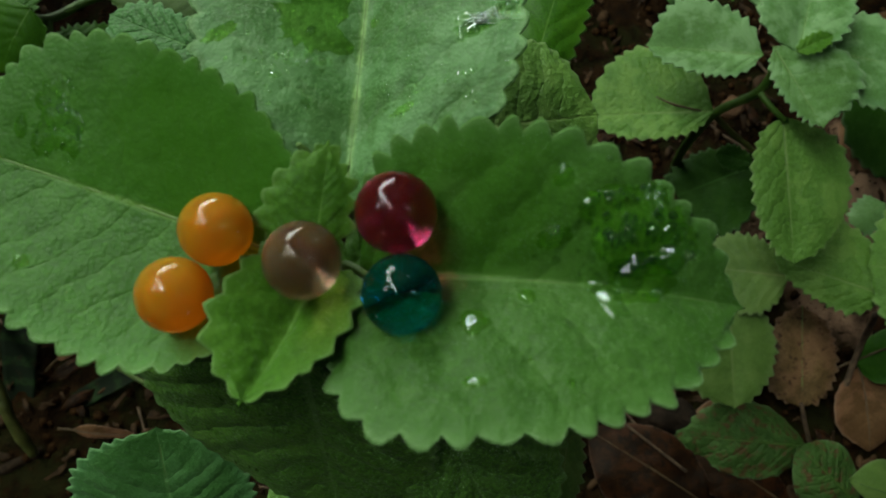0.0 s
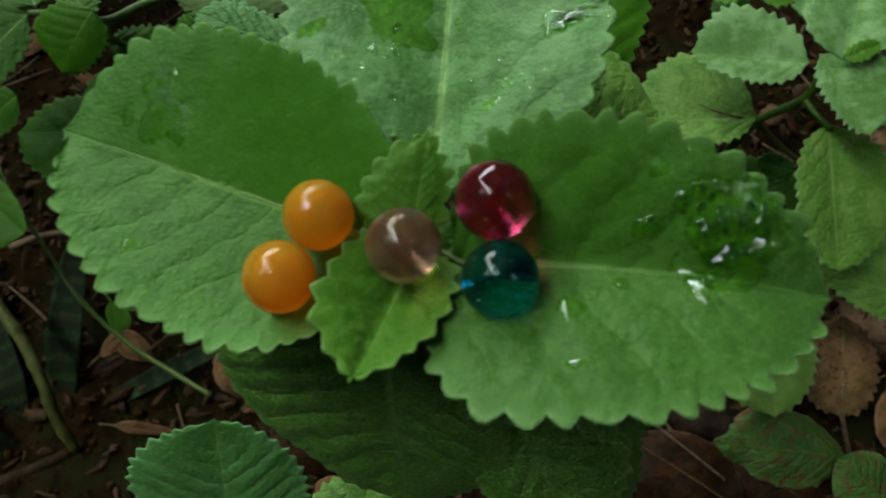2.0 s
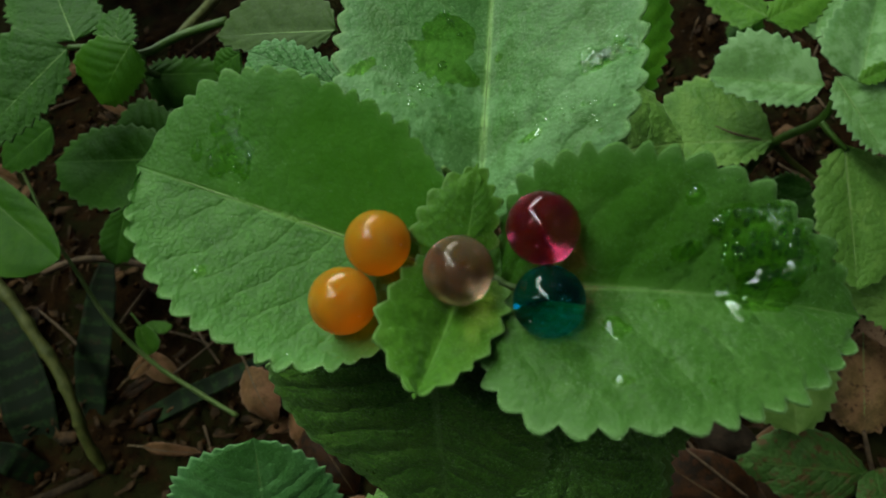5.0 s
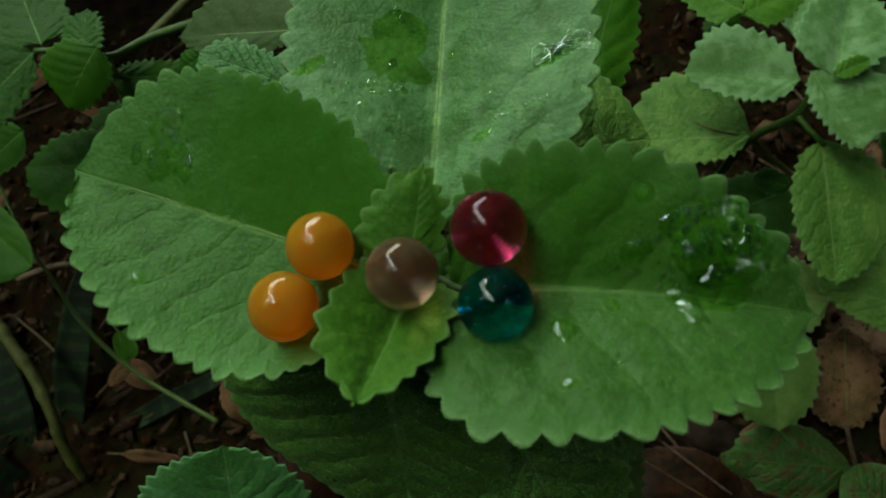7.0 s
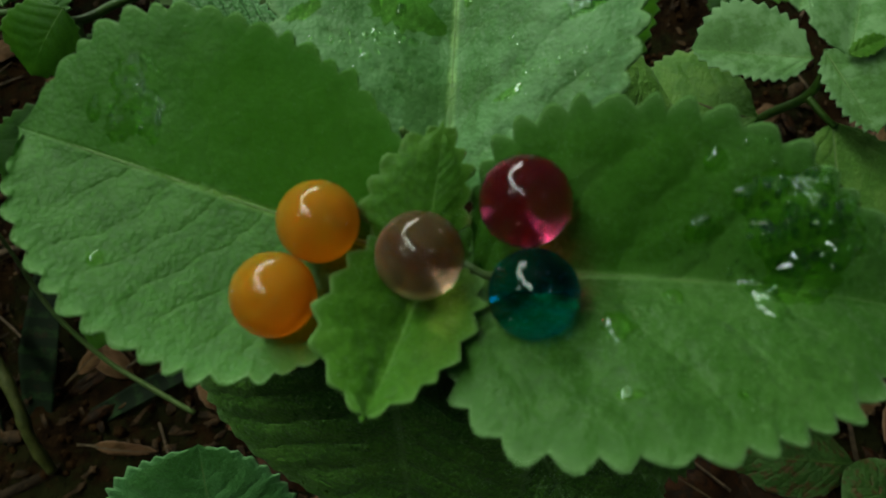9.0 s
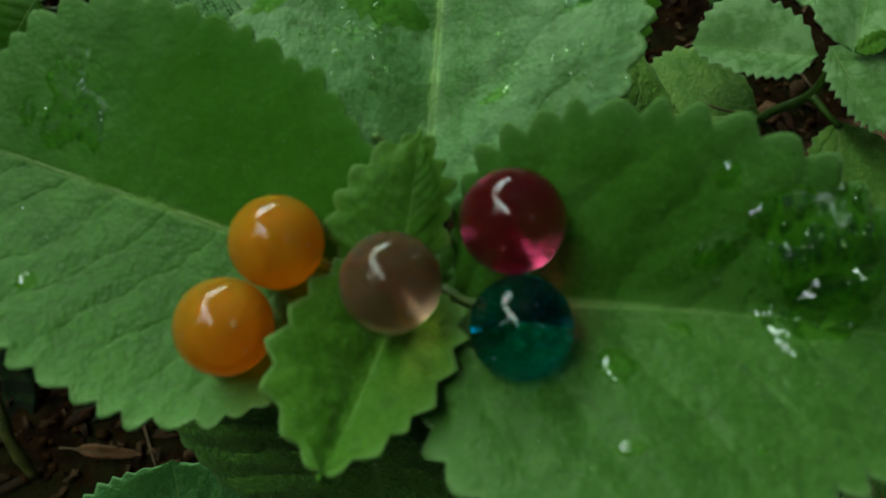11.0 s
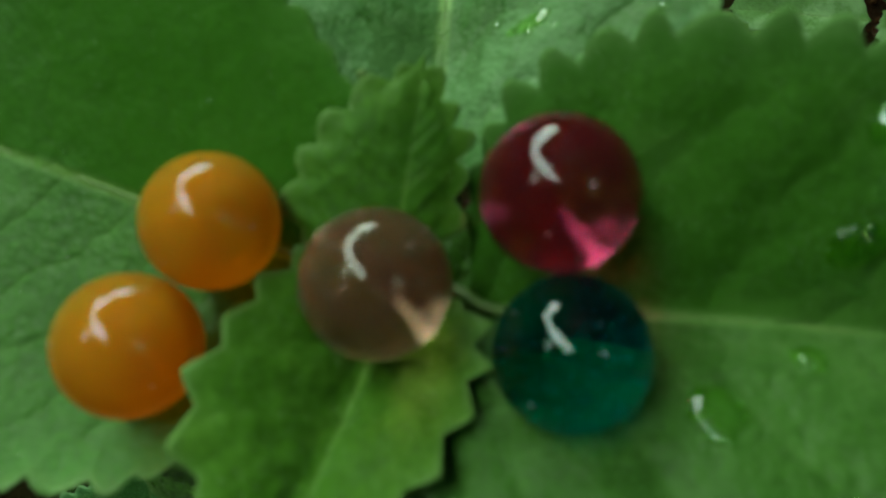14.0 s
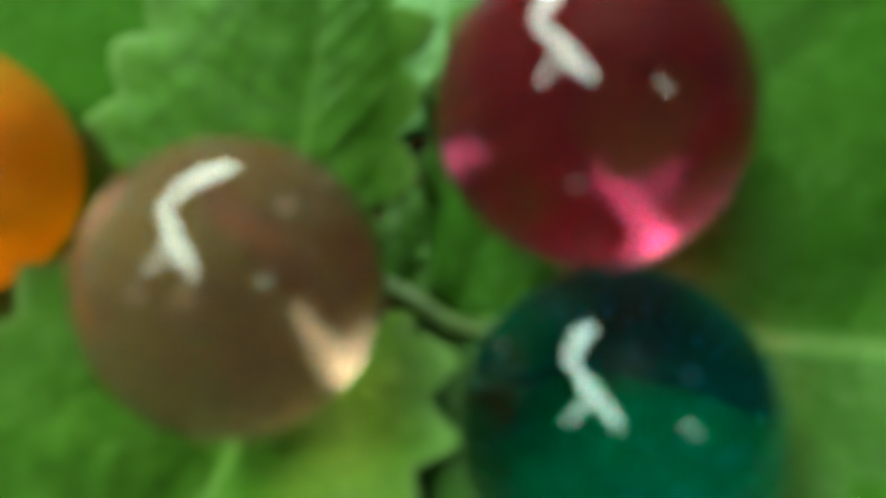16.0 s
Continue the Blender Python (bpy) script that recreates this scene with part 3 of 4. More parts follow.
def hairs(blade, count, long, wet_side=0, kept=1.0):
    """The pale down on a leaf's upper side and margin, thinner where one half is soaked."""
    rng = random.Random(count)
    me = blade.data
    me.calc_loop_triangles()
    half = len(me.vertices) // 2
    uv = {}
    layer = me.uv_layers[0].data
    for loop in me.loops:
        uv[loop.vertex_index] = layer[loop.index].uv
    tris = [t for t in me.loop_triangles if max(t.vertices) < half]
    rim = [t for t in tris if max(abs(uv[v][1]) for v in t.vertices) > 0.99]
    verts, faces = [], []
    for pool, number, reach in ((tris, count, 1.0), (rim, count // 5, 1.1)):
        sums = np.cumsum([t.area for t in pool]).tolist()
        for t in rng.choices(pool, cum_weights=sums, k=number):
            a, b = rng.random(), rng.random()
            if a + b > 1:
                a, b = 1 - a, 1 - b
            spots = [uv[v] for v in t.vertices]
            along = spots[0][0] + (spots[1][0] - spots[0][0]) * a + (spots[2][0] - spots[0][0]) * b
            side = spots[0][1] + (spots[1][1] - spots[0][1]) * a + (spots[2][1] - spots[0][1]) * b
            if side * wet_side > 0 and along < 0.8 + rng.uniform(-0.15, 0.15) and rng.random() > kept:
                continue
            p, q, r = (me.vertices[v].co for v in t.vertices)
            foot = p + (q - p) * a + (r - p) * b
            way = t.normal + Vector((rng.gauss(0, 0.45), rng.gauss(0, 0.45), rng.gauss(0, 0.3)))
            if pool is rim:
                out = foot - (me.vertices[t.vertices[0]].co + Vector((0, 0, 0.001)))
                way += out.normalized() * 0.6
            way.normalize()
            across = way.cross(Vector((rng.gauss(0, 1), rng.gauss(0, 1), rng.gauss(0, 1)))).normalized()
            other = way.cross(across)
            w, tip = rng.uniform(0.000015, 0.000026), foot + way * long * reach * rng.uniform(0.5, 1.2)
            first = len(verts)
            verts += [foot + across * w, foot - across * w * 0.5 + other * w * 0.87, foot - across * w * 0.5 - other * w * 0.87, tip]
            faces += [(first, first + 1, first + 3), (first + 1, first + 2, first + 3), (first + 2, first, first + 3)]
    ob = linked("hairs", verts, faces, DOWN, blade, None, "short pale down")
    return ob


hairs(leaf_r, 14000, 0.00038, 1, 0.4)
hairs(leaf_l, 13000, 0.00038, -1, 0.35)
hairs(leaf_t, 18000, 0.00038)
hairs(leaf_up, 400, 0.00038)
hairs(leaf_low, 700, 0.00038)

# ---- the gel beads ----


def bead(centre, radius, material, label):
    bm = bmesh.new()
    bmesh.ops.create_uvsphere(bm, u_segments=64, v_segments=40, radius=radius)
    me = bpy.data.meshes.new("gel_bead")
    bm.to_mesh(me)
    bm.free()
    me.polygons.foreach_set("use_smooth", [True] * len(me.polygons))
    me.materials.append(material)
    ob = new("gel_bead", me)
    ob.location = centre
    rng = random.Random(int(centre[0] * 1e6))
    for i in range(7):
        bm = bmesh.new()
        bmesh.ops.create_icosphere(bm, subdivisions=2, radius=rng.uniform(0.00007, 0.00016))
        speck = bpy.data.meshes.new("bubble")
        bm.to_mesh(speck)
        bm.free()
        speck.materials.append(BUBBLE)
        dot = new("bubble", speck)
        dot.parent = ob
        way = Vector((rng.gauss(0, 1), rng.gauss(0, 1), abs(rng.gauss(0, 1)) + 0.5)).normalized()
        dot.location = way * radius * 0.985
    return tagged(ob, label, "bead", "gel beads on the leaves")


bead((-0.0413, 0.0564, 0.4699), 0.00675, ORANGE, "milky orange gel bead on a pale leaf")
bead((-0.0477, 0.0443, 0.4687), 0.00682, ORANGE, "milky orange gel bead near the leaf's margin")
bead((-0.0248, 0.0495, 0.4722), 0.00703, CLEAR, "clear brownish gel bead on the young leaf")
bead((-0.0083, 0.0574, 0.4752), 0.00735, RED, "clear crimson gel bead on the broad leaf")
bead((-0.0072, 0.0436, 0.4711), 0.00715, TEAL, "clear teal gel bead touching the crimson one")

# ---- the herb beside it, lower down ----
side_herb = thing("herb_plant", "lower shoot of the same toothed-leaved herb", "plant")
leaf(side_herb, (0.1924, 0.2829, 0.2100), (0.1251, 0.2977, 0.2000), (0.1663, 0.2703, 0.2050), (0.1526, 0.3224, 0.2150), LEAF_FAR, teeth=13, depth=0.003, seed=20, rows=9)
leaf(side_herb, (0.2105, 0.2800, 0.2140), (0.2356, 0.3505, 0.2150), (0.1876, 0.3077, 0.2220), (0.2479, 0.3057, 0.2220), LEAF_FAR, teeth=12, depth=0.003, seed=21, rows=9)
leaf(side_herb, (0.2063, 0.2780, 0.2200), (0.2287, 0.2870, 0.2240), (0.2154, 0.2886, 0.2240), (0.2189, 0.2757, 0.2220), LEAF_YOUNG, teeth=7, depth=0.0015, seed=22, rows=6)
leaf(side_herb, (0.1968, 0.2864, 0.2140), (0.2218, 0.2352, 0.2050), (0.2496, 0.2726, 0.2120), (0.1977, 0.2615, 0.2050), LEAF_FAR, teeth=12, depth=0.003, seed=23, rows=9)
leaf(side_herb, (0.2325, 0.2898, 0.2050), (0.3049, 0.2804, 0.1950), (0.2695, 0.3235, 0.2000), (0.2546, 0.2510, 0.2000), LEAF_FAR, teeth=13, depth=0.003, seed=24, rows=9)
leaf(side_herb, (0.1800, 0.2779, 0.1550), (0.0983, 0.2872, 0.1350), (0.1378, 0.2614, 0.1450), (0.1400, 0.3349, 0.1500), LEAF_WORN, teeth=14, depth=0.003, seed=25, rows=9)
leaf(side_herb, (0.2119, 0.2594, 0.1800), (0.2141, 0.1690, 0.1550), (0.2536, 0.2231, 0.1700), (0.1889, 0.2153, 0.1700), LEAF_WORN, teeth=15, depth=0.003, seed=26, rows=9)
leaf(side_herb, (0.2787, 0.1557, 0.1350), (0.2158, 0.1863, 0.1250), (0.2536, 0.1478, 0.1250), (0.2598, 0.2124, 0.1300), LEAF_WORN, teeth=13, depth=0.003, seed=27, rows=9)
leaf(side_herb, (0.3115, 0.1672, 0.1500), (0.2676, 0.1747, 0.1400), (0.2802, 0.1270, 0.1400), (0.3004, 0.2180, 0.1400), LEAF_WORN, teeth=12, depth=0.003, seed=28, rows=9)
leaf(side_herb, (0.2372, 0.1817, 0.1000), (0.1762, 0.1937, 0.0900), (0.2064, 0.1566, 0.0900), (0.2074, 0.2152, 0.1000), LEAF_OLD, teeth=13, depth=0.003, seed=29, rows=9)
leaf(side_herb, (0.1971, 0.1729, 0.0900), (0.1973, 0.0970, 0.0700), (0.2300, 0.1395, 0.0800), (0.1597, 0.1277, 0.0800), LEAF_OLD, teeth=13, depth=0.003, seed=30, rows=9)
leaf(side_herb, (0.2608, 0.1744, 0.0600), (0.2546, 0.1016, 0.0450), (0.2847, 0.1351, 0.0500), (0.2266, 0.1268, 0.0500), LEAF_BROWN, teeth=13, depth=0.003, seed=31, rows=9, label="withered brown leaf")
tube(side_herb, "stem", [(0.2029, 0.2839, 0.2120), (0.1982, 0.2747, 0.1850), (0.1798, 0.2779, 0.1500), (0.1774, 0.2841, 0.0800), (0.1967, 0.3004, 0.0000)], [0.0026, 0.0028, 0.003, 0.0034, 0.004], STEM)

leaf(side_herb, (0.1708, 0.3443, 0.2000), (0.1328, 0.3846, 0.1900), (0.1509, 0.3383, 0.1950), (0.1513, 0.3846, 0.2000), LEAF_YOUNG, teeth=10, depth=0.003, seed=32, rows=8)
leaf(side_herb, (0.1682, 0.3416, 0.2000), (0.2142, 0.3680, 0.2000), (0.1865, 0.3688, 0.2000), (0.1895, 0.3318, 0.2000), LEAF_YOUNG, teeth=10, depth=0.003, seed=33, rows=8)
leaf(side_herb, (0.1857, 0.3798, 0.1600), (0.1606, 0.3672, 0.1500), (0.1828, 0.3667, 0.1500), (0.1703, 0.3878, 0.1500), LEAF_SHADED, teeth=9, depth=0.002, seed=34, rows=7)
leaf(side_herb, (0.2232, 0.3668, 0.1500), (0.2496, 0.4230, 0.1400), (0.2164, 0.3983, 0.1500), (0.2472, 0.3870, 0.1500), LEAF_FAR, teeth=9, depth=0.002, seed=35, rows=7)
# three leaves coloured for the deep shade under this shoot
leaf(side_herb, (0.2318, 0.2739, 0.0900), (0.1616, 0.2512, 0.0700), (0.1981, 0.2149, 0.0800), (0.1907, 0.2890, 0.0800), LEAF_DEEP_SHADED, teeth=12, depth=0.003, seed=36, rows=8)
leaf(side_herb, (0.2207, 0.2632, 0.1100), (0.1978, 0.2779, 0.1000), (0.2079, 0.2617, 0.1000), (0.2089, 0.2792, 0.1100), LEAF_DEEP_SHADED, teeth=8, depth=0.002, seed=37, rows=6)
leaf(side_herb, (0.3260, 0.3513, 0.1000), (0.3595, 0.2604, 0.0800), (0.3755, 0.3175, 0.0900), (0.3013, 0.2882, 0.0900), LEAF_DEEP_SHADED, teeth=12, depth=0.003, seed=38, rows=8)
leaf(side_herb, (0.3208, 0.2417, 0.0900), (0.2949, 0.2305, 0.0800), (0.3090, 0.2194, 0.0800), (0.3118, 0.2534, 0.0800), LEAF_FAR, teeth=9, depth=0.003, seed=39, rows=7)
tube(side_herb, "petiole", [(0.1974, 0.2720, 0.1860), (0.2038, 0.2630, 0.1840), (0.2129, 0.2553, 0.1800)], [0.0022, 0.002, 0.0018], STEM)
tube(side_herb, "petiole", [(0.1799, 0.2780, 0.1520), (0.2013, 0.2745, 0.1300), (0.2234, 0.2673, 0.1150)], [0.0022, 0.002, 0.0018], STEM_OLD)

# thin dark tube stands in for the dark gap of a torn slit
tube(side_herb, "tear", [(0.1425, 0.2909, 0.1530), (0.1550, 0.2837, 0.1540), (0.1736, 0.2795, 0.1530)], [0.0003, 0.0009, 0.0004], RIB_DRY, label="dark strip painted for the shadowed slit along the rib")

# ---- the herb on the other side ----
# same herb as the others; its shade is painted into darker leaf colours
left_herb = thing("herb_plant", "shaded dark green shoot of the same herb", "plant")
leaf(left_herb, (-0.2540, 0.2730, 0.2620), (-0.3090, 0.2140, 0.2450), (-0.2640, 0.2340, 0.2520), (-0.2960, 0.2830, 0.2620), LEAF_MID_SHADED, teeth=15, depth=0.003, seed=40, rows=9)
leaf(left_herb, (-0.2510, 0.2770, 0.2620), (-0.2900, 0.3440, 0.2500), (-0.3040, 0.3030, 0.2560), (-0.2420, 0.3060, 0.2550), LEAF_MID_SHADED, teeth=13, depth=0.003, seed=41, rows=9)
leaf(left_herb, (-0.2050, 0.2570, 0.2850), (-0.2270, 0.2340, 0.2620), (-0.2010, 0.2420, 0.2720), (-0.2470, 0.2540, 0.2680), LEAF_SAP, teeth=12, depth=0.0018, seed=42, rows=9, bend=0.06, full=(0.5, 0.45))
leaf(left_herb, (-0.2220, 0.2570, 0.2700), (-0.2280, 0.3010, 0.2650), (-0.2400, 0.2850, 0.2650), (-0.2120, 0.2770, 0.2680), LEAF_MID_SHADED, teeth=11, depth=0.003, seed=48, rows=9)
leaf(left_herb, (-0.2200, 0.2700, 0.2400), (-0.1700, 0.2810, 0.2280), (-0.1980, 0.2880, 0.2360), (-0.1990, 0.2510, 0.2300), LEAF_SHADED, teeth=13, depth=0.003, seed=43, rows=9)
leaf(left_herb, (-0.2030, 0.2340, 0.2050), (-0.2910, 0.2400, 0.1900), (-0.2460, 0.2030, 0.1920), (-0.2500, 0.2630, 0.2000), LEAF_SHADED, teeth=15, depth=0.003, seed=44, rows=9)
leaf(left_herb, (-0.2140, 0.2580, 0.1900), (-0.2610, 0.2690, 0.1850), (-0.2380, 0.2400, 0.1800), (-0.2400, 0.2900, 0.1900), LEAF_SHADED, teeth=12, depth=0.003, seed=46, rows=9)
leaf(left_herb, (-0.2840, 0.2530, 0.1000), (-0.2930, 0.2150, 0.0800), (-0.2710, 0.2320, 0.0900), (-0.3050, 0.2330, 0.0900), LEAF_SHADED, teeth=8, depth=0.0015, seed=47, rows=9)
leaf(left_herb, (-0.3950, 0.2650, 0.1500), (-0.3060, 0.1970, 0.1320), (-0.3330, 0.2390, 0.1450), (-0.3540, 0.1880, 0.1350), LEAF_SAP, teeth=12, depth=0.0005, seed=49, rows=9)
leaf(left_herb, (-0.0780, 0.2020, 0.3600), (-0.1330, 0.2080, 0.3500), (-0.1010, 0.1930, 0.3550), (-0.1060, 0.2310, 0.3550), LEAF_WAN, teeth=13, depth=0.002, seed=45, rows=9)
leaf(left_herb, (-0.1280, 0.2150, 0.3300), (-0.1440, 0.2130, 0.3200), (-0.1280, 0.2040, 0.3250), (-0.1410, 0.2210, 0.3250), LEAF_SHADED, teeth=8, depth=0.001, seed=50, rows=9)
leaf(left_herb, (-0.3240, 0.2940, 0.1500), (-0.3670, 0.2700, 0.1300), (-0.3300, 0.2720, 0.1400), (-0.3600, 0.2980, 0.1400), LEAF_SHADED, teeth=9, depth=0.002, seed=51, rows=9)
tube(left_herb, "stem", [(-0.1700, 0.3020, 0.2500), (-0.1990, 0.2950, 0.2450), (-0.2170, 0.2780, 0.2500), (-0.2340, 0.2730, 0.2620), (-0.2540, 0.2730, 0.2620)], [0.0026, 0.0025, 0.0024, 0.002, 0.0016], STEM)
tube(left_herb, "stem", [(-0.1990, 0.2950, 0.2450), (-0.2150, 0.4240, 0.1500), (-0.2500, 0.6270, 0.0000)], [0.003, 0.004, 0.005], STEM_OLD)
tube(left_herb, "petiole", [(-0.2170, 0.2780, 0.2500), (-0.2160, 0.2710, 0.2450), (-0.2100, 0.2710, 0.2380)], [0.002, 0.002, 0.0016], STEM)

# ---- the low herb ----
front_herb = thing("herb_plant", "low blue-green toothed-leaved herb over the litter", "plant")
leaf(front_herb, (-0.1095, -0.0025, 0.2400), (-0.1128, 0.0495, 0.2900), (-0.1521, 0.0273, 0.2700), (-0.0774, 0.0259, 0.2600), LEAF_FRONT, teeth=19, depth=0.0024, seed=50, veins=9, quilt=0.0008)
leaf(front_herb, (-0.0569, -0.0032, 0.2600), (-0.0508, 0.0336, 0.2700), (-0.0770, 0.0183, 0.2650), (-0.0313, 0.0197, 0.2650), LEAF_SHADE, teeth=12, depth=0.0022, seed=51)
tube(front_herb, "stem", [(-0.1095, -0.0025, 0.2400), (-0.1353, -0.0122, 0.1200), (-0.1688, -0.0199, -0.0300)], [0.003, 0.004, 0.005], STEM)

# ---- ground plants and litter ----
old_stem = thing("cut_stem", "knobbly bare green-brown stem leaning on the soil", "stem")
tube(old_stem, "stalk", [(-0.4220, 0.2350, 0.0600), (-0.4010, 0.2120, 0.0500), (-0.3830, 0.1920, 0.0420), (-0.3670, 0.1710, 0.0340), (-0.3510, 0.1500, 0.0250), (-0.3370, 0.1230, 0.0120), (-0.3310, 0.1010, -0.0050), (-0.3220, 0.0800, -0.0300)], [0.0046, 0.0046, 0.0047, 0.0046, 0.0045, 0.0044, 0.0043, 0.0042], STEM_OLD, knobs=0.25)
straw = thing("straw", "thin straight green straw lying over the litter", "straw")
tube(straw, "stalk", [(-0.3690, 0.2860, 0.1100), (-0.3600, 0.2680, 0.1000), (-0.3450, 0.2400, 0.0900), (-0.3300, 0.2180, 0.0750), (-0.3010, 0.1790, 0.0550), (-0.2680, 0.1510, 0.0350), (-0.2330, 0.1310, 0.0250), (-0.2030, 0.1150, 0.0200)], [0.0010, 0.0012, 0.0013, 0.0015, 0.0017, 0.0018, 0.0019, 0.0018], STRAW)


def strap(parent, points, widths, fold=0.25, label=""):
    """A thick strap-shaped blade with a trough along it."""
    pts = [Vector(p) for p in points]
    verts, uvs, faces = [], [], []
    steps, across = 24, 8
    for i in range(steps + 1):
        t = i / steps * (len(pts) - 1)
        k = min(int(t), len(pts) - 2)
        p, way = pts[k].lerp(pts[k + 1], t - k), (pts[min(k + 1, len(pts) - 1)] - pts[max(k, 0)]).normalized()
        w = np.interp(t, range(len(widths)), widths)
        side = way.cross(Vector((0, 0, 1))).normalized()
        up = side.cross(way)
        for layer in (0, 1):
            for j in range(across + 1):
                f = 2 * j / across - 1
                verts.append(p + side * f * w + up * (fold * w * f * f - layer * 0.0025 * (1 - 0.8 * f * f)))
                uvs.append((t * 0.4, f))
    row = 2 * (across + 1)
    for i in range(steps):
        for j in range(across):
            a = i * row + j
            faces.append((a, a + 1, a + 1 + row, a + row))
            b = a + across + 1
            faces.append((b, b + row, b + 1 + row, b + 1))
        for a, b in ((0, across + 1), (2 * across + 1, across)):
            faces.append((i * row + a, (i + 1) * row + a, (i + 1) * row + b, i * row + b))
    return linked("blade", verts, faces, BANDED, parent, uvs, label)


snake_plant = thing("snake_plant", "dark banded strap-leaved plant low on the soil", "plant")
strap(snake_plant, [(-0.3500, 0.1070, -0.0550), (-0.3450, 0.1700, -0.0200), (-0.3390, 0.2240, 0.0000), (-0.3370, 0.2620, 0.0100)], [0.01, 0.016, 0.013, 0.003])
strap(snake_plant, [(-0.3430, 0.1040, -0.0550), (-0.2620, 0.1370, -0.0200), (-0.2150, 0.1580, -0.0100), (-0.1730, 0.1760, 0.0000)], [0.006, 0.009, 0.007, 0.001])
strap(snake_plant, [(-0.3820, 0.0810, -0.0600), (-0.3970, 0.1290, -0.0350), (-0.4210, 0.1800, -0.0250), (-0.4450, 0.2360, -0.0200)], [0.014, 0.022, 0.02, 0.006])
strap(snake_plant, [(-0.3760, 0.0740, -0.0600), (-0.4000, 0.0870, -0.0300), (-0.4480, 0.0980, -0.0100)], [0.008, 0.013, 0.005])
seedling = thing("seedling", "tiny yellow-green seedling in the litter", "plant")
leaf(seedling, (-0.2880, 0.1848, 0.0300), (-0.2817, 0.1621, 0.0200), (-0.2700, 0.1710, 0.0300), (-0.2931, 0.1737, 0.0200), LEAF_YOUNG, teeth=5, depth=0.0003, rows=5, seed=60)
leaf(seedling, (-0.2844, 0.1848, 0.0300), (-0.2621, 0.1839, 0.0300), (-0.2735, 0.1884, 0.0300), (-0.2715, 0.1771, 0.0300), LEAF_YOUNG, teeth=5, depth=0.0003, rows=5, seed=61)
tube(seedling, "stem", [(-0.2868, 0.1834, 0.0300), (-0.3042, 0.1987, 0.0100), (-0.3259, 0.2152, -0.0300)], [0.0008, 0.0009, 0.001], STEM)


def litter_leaf(base, tip, left, right, material, seed, label, bend=0.08, teeth=9, depth=0.0006, name="dead_leaf", group="leaf litter", scrap=False):
    """A leaf on the ground; a scrap is a single blade, a whole leaf has its rib and stalk."""
    holder = None if scrap else thing(name, label, "leaf", group)
    ob = leaf(holder, base, tip, left, right, material, teeth=teeth, depth=depth, bend=bend, rows=7, seed=seed, wave=0.006, thick=0.0006, quilt=0.0006, full=(0.75, 0.95), name=name if scrap else "blade", rib=False)
    if scrap:
        return tagged(ob, label, "leaf", group)
    points = [ob.data.vertices[i].co.copy() for i in range(7 * (teeth * len(TOOTH) + 1), 8 * (teeth * len(TOOTH) + 1), max(1, teeth * len(TOOTH) // 5))]
    dry = material in (DEAD, DEAD_PALE, LEAF_BROWN, LEAF_SHADED)
    tube(holder, "midrib", points[:6], [0.0009, 0.0008, 0.0007, 0.0005, 0.0004, 0.0002][:len(points[:6])], RIB_DRY if dry else STEM, 6, 4)
    away = (Vector(base) - Vector(tip)).normalized()
    tube(holder, "stalk", [Vector(base) - away * 0.002, Vector(base) + away * 0.006, Vector(base) + away * 0.013 - Vector((0, 0, 0.002))], [0.0009, 0.0008, 0.0009], RIB_DRY if dry else STEM, 7, 4)
    return holder


litter_leaf((-0.2070, 0.1600, 0.0000), (-0.1790, 0.1160, -0.0050), (-0.1780, 0.1460, 0.0050), (-0.2080, 0.1320, 0.0000), DEAD_PALE, 90, "crumpled pale dry leaf on the soil", bend=0.15, teeth=7, depth=0.0012)
litter_leaf((-0.1730, 0.1310, -0.0100), (-0.1200, 0.0870, -0.0050), (-0.1330, 0.1180, 0.0000), (-0.1600, 0.0970, -0.0100), DEAD_PALE, 91, "reddish dry leaf in the litter", bend=0.15, teeth=7, depth=0.0012)
litter_leaf((-0.1570, 0.1550, -0.0100), (-0.1170, 0.1190, -0.0100), (-0.1240, 0.1440, 0.0000), (-0.1490, 0.1270, -0.0100), DEAD_PALE, 92, "pale dry leaf in the litter", bend=0.15, teeth=7, depth=0.0012)
litter_leaf((-0.1510, 0.1156, 0.0000), (-0.1116, 0.0612, -0.0050), (-0.1134, 0.0945, 0.0000), (-0.1563, 0.0804, 0.0000), DEAD, 71, "curled brown dead leaf on the soil", bend=0.15)
litter_leaf((-0.1231, 0.0520, 0.0000), (-0.0891, 0.0495, -0.0050), (-0.1059, 0.0602, 0.0050), (-0.1005, 0.0365, 0.0000), DEAD_PALE, 72, "pale brown dry leaf on the soil")
litter_leaf((-0.2899, 0.0977, -0.0200), (-0.2402, 0.0936, -0.0200), (-0.2678, 0.1019, -0.0150), (-0.2677, 0.0910, -0.0200), DEAD_PALE, 73, "narrow pale dry leaf on the soil")
litter_leaf((-0.3033, 0.1485, 0.0000), (-0.2814, 0.1652, 0.0100), (-0.2980, 0.1605, 0.0050), (-0.2857, 0.1523, 0.0050), DEAD_PALE, 74, "small yellowish dry leaf scrap")
litter_leaf((-0.4666, 0.3371, 0.0200), (-0.4192, 0.3146, 0.0200), (-0.4327, 0.3286, 0.0300), (-0.4434, 0.3085, 0.0200), DEAD_PALE, 75, "rusty dry leaf under the shoot")
litter_leaf((-0.4095, 0.2359, 0.0200), (-0.3681, 0.2471, 0.0200), (-0.3863, 0.2423, 0.0300), (-0.3839, 0.2312, 0.0200), DEAD, 76, "rust-red dead leaf under the shoot")
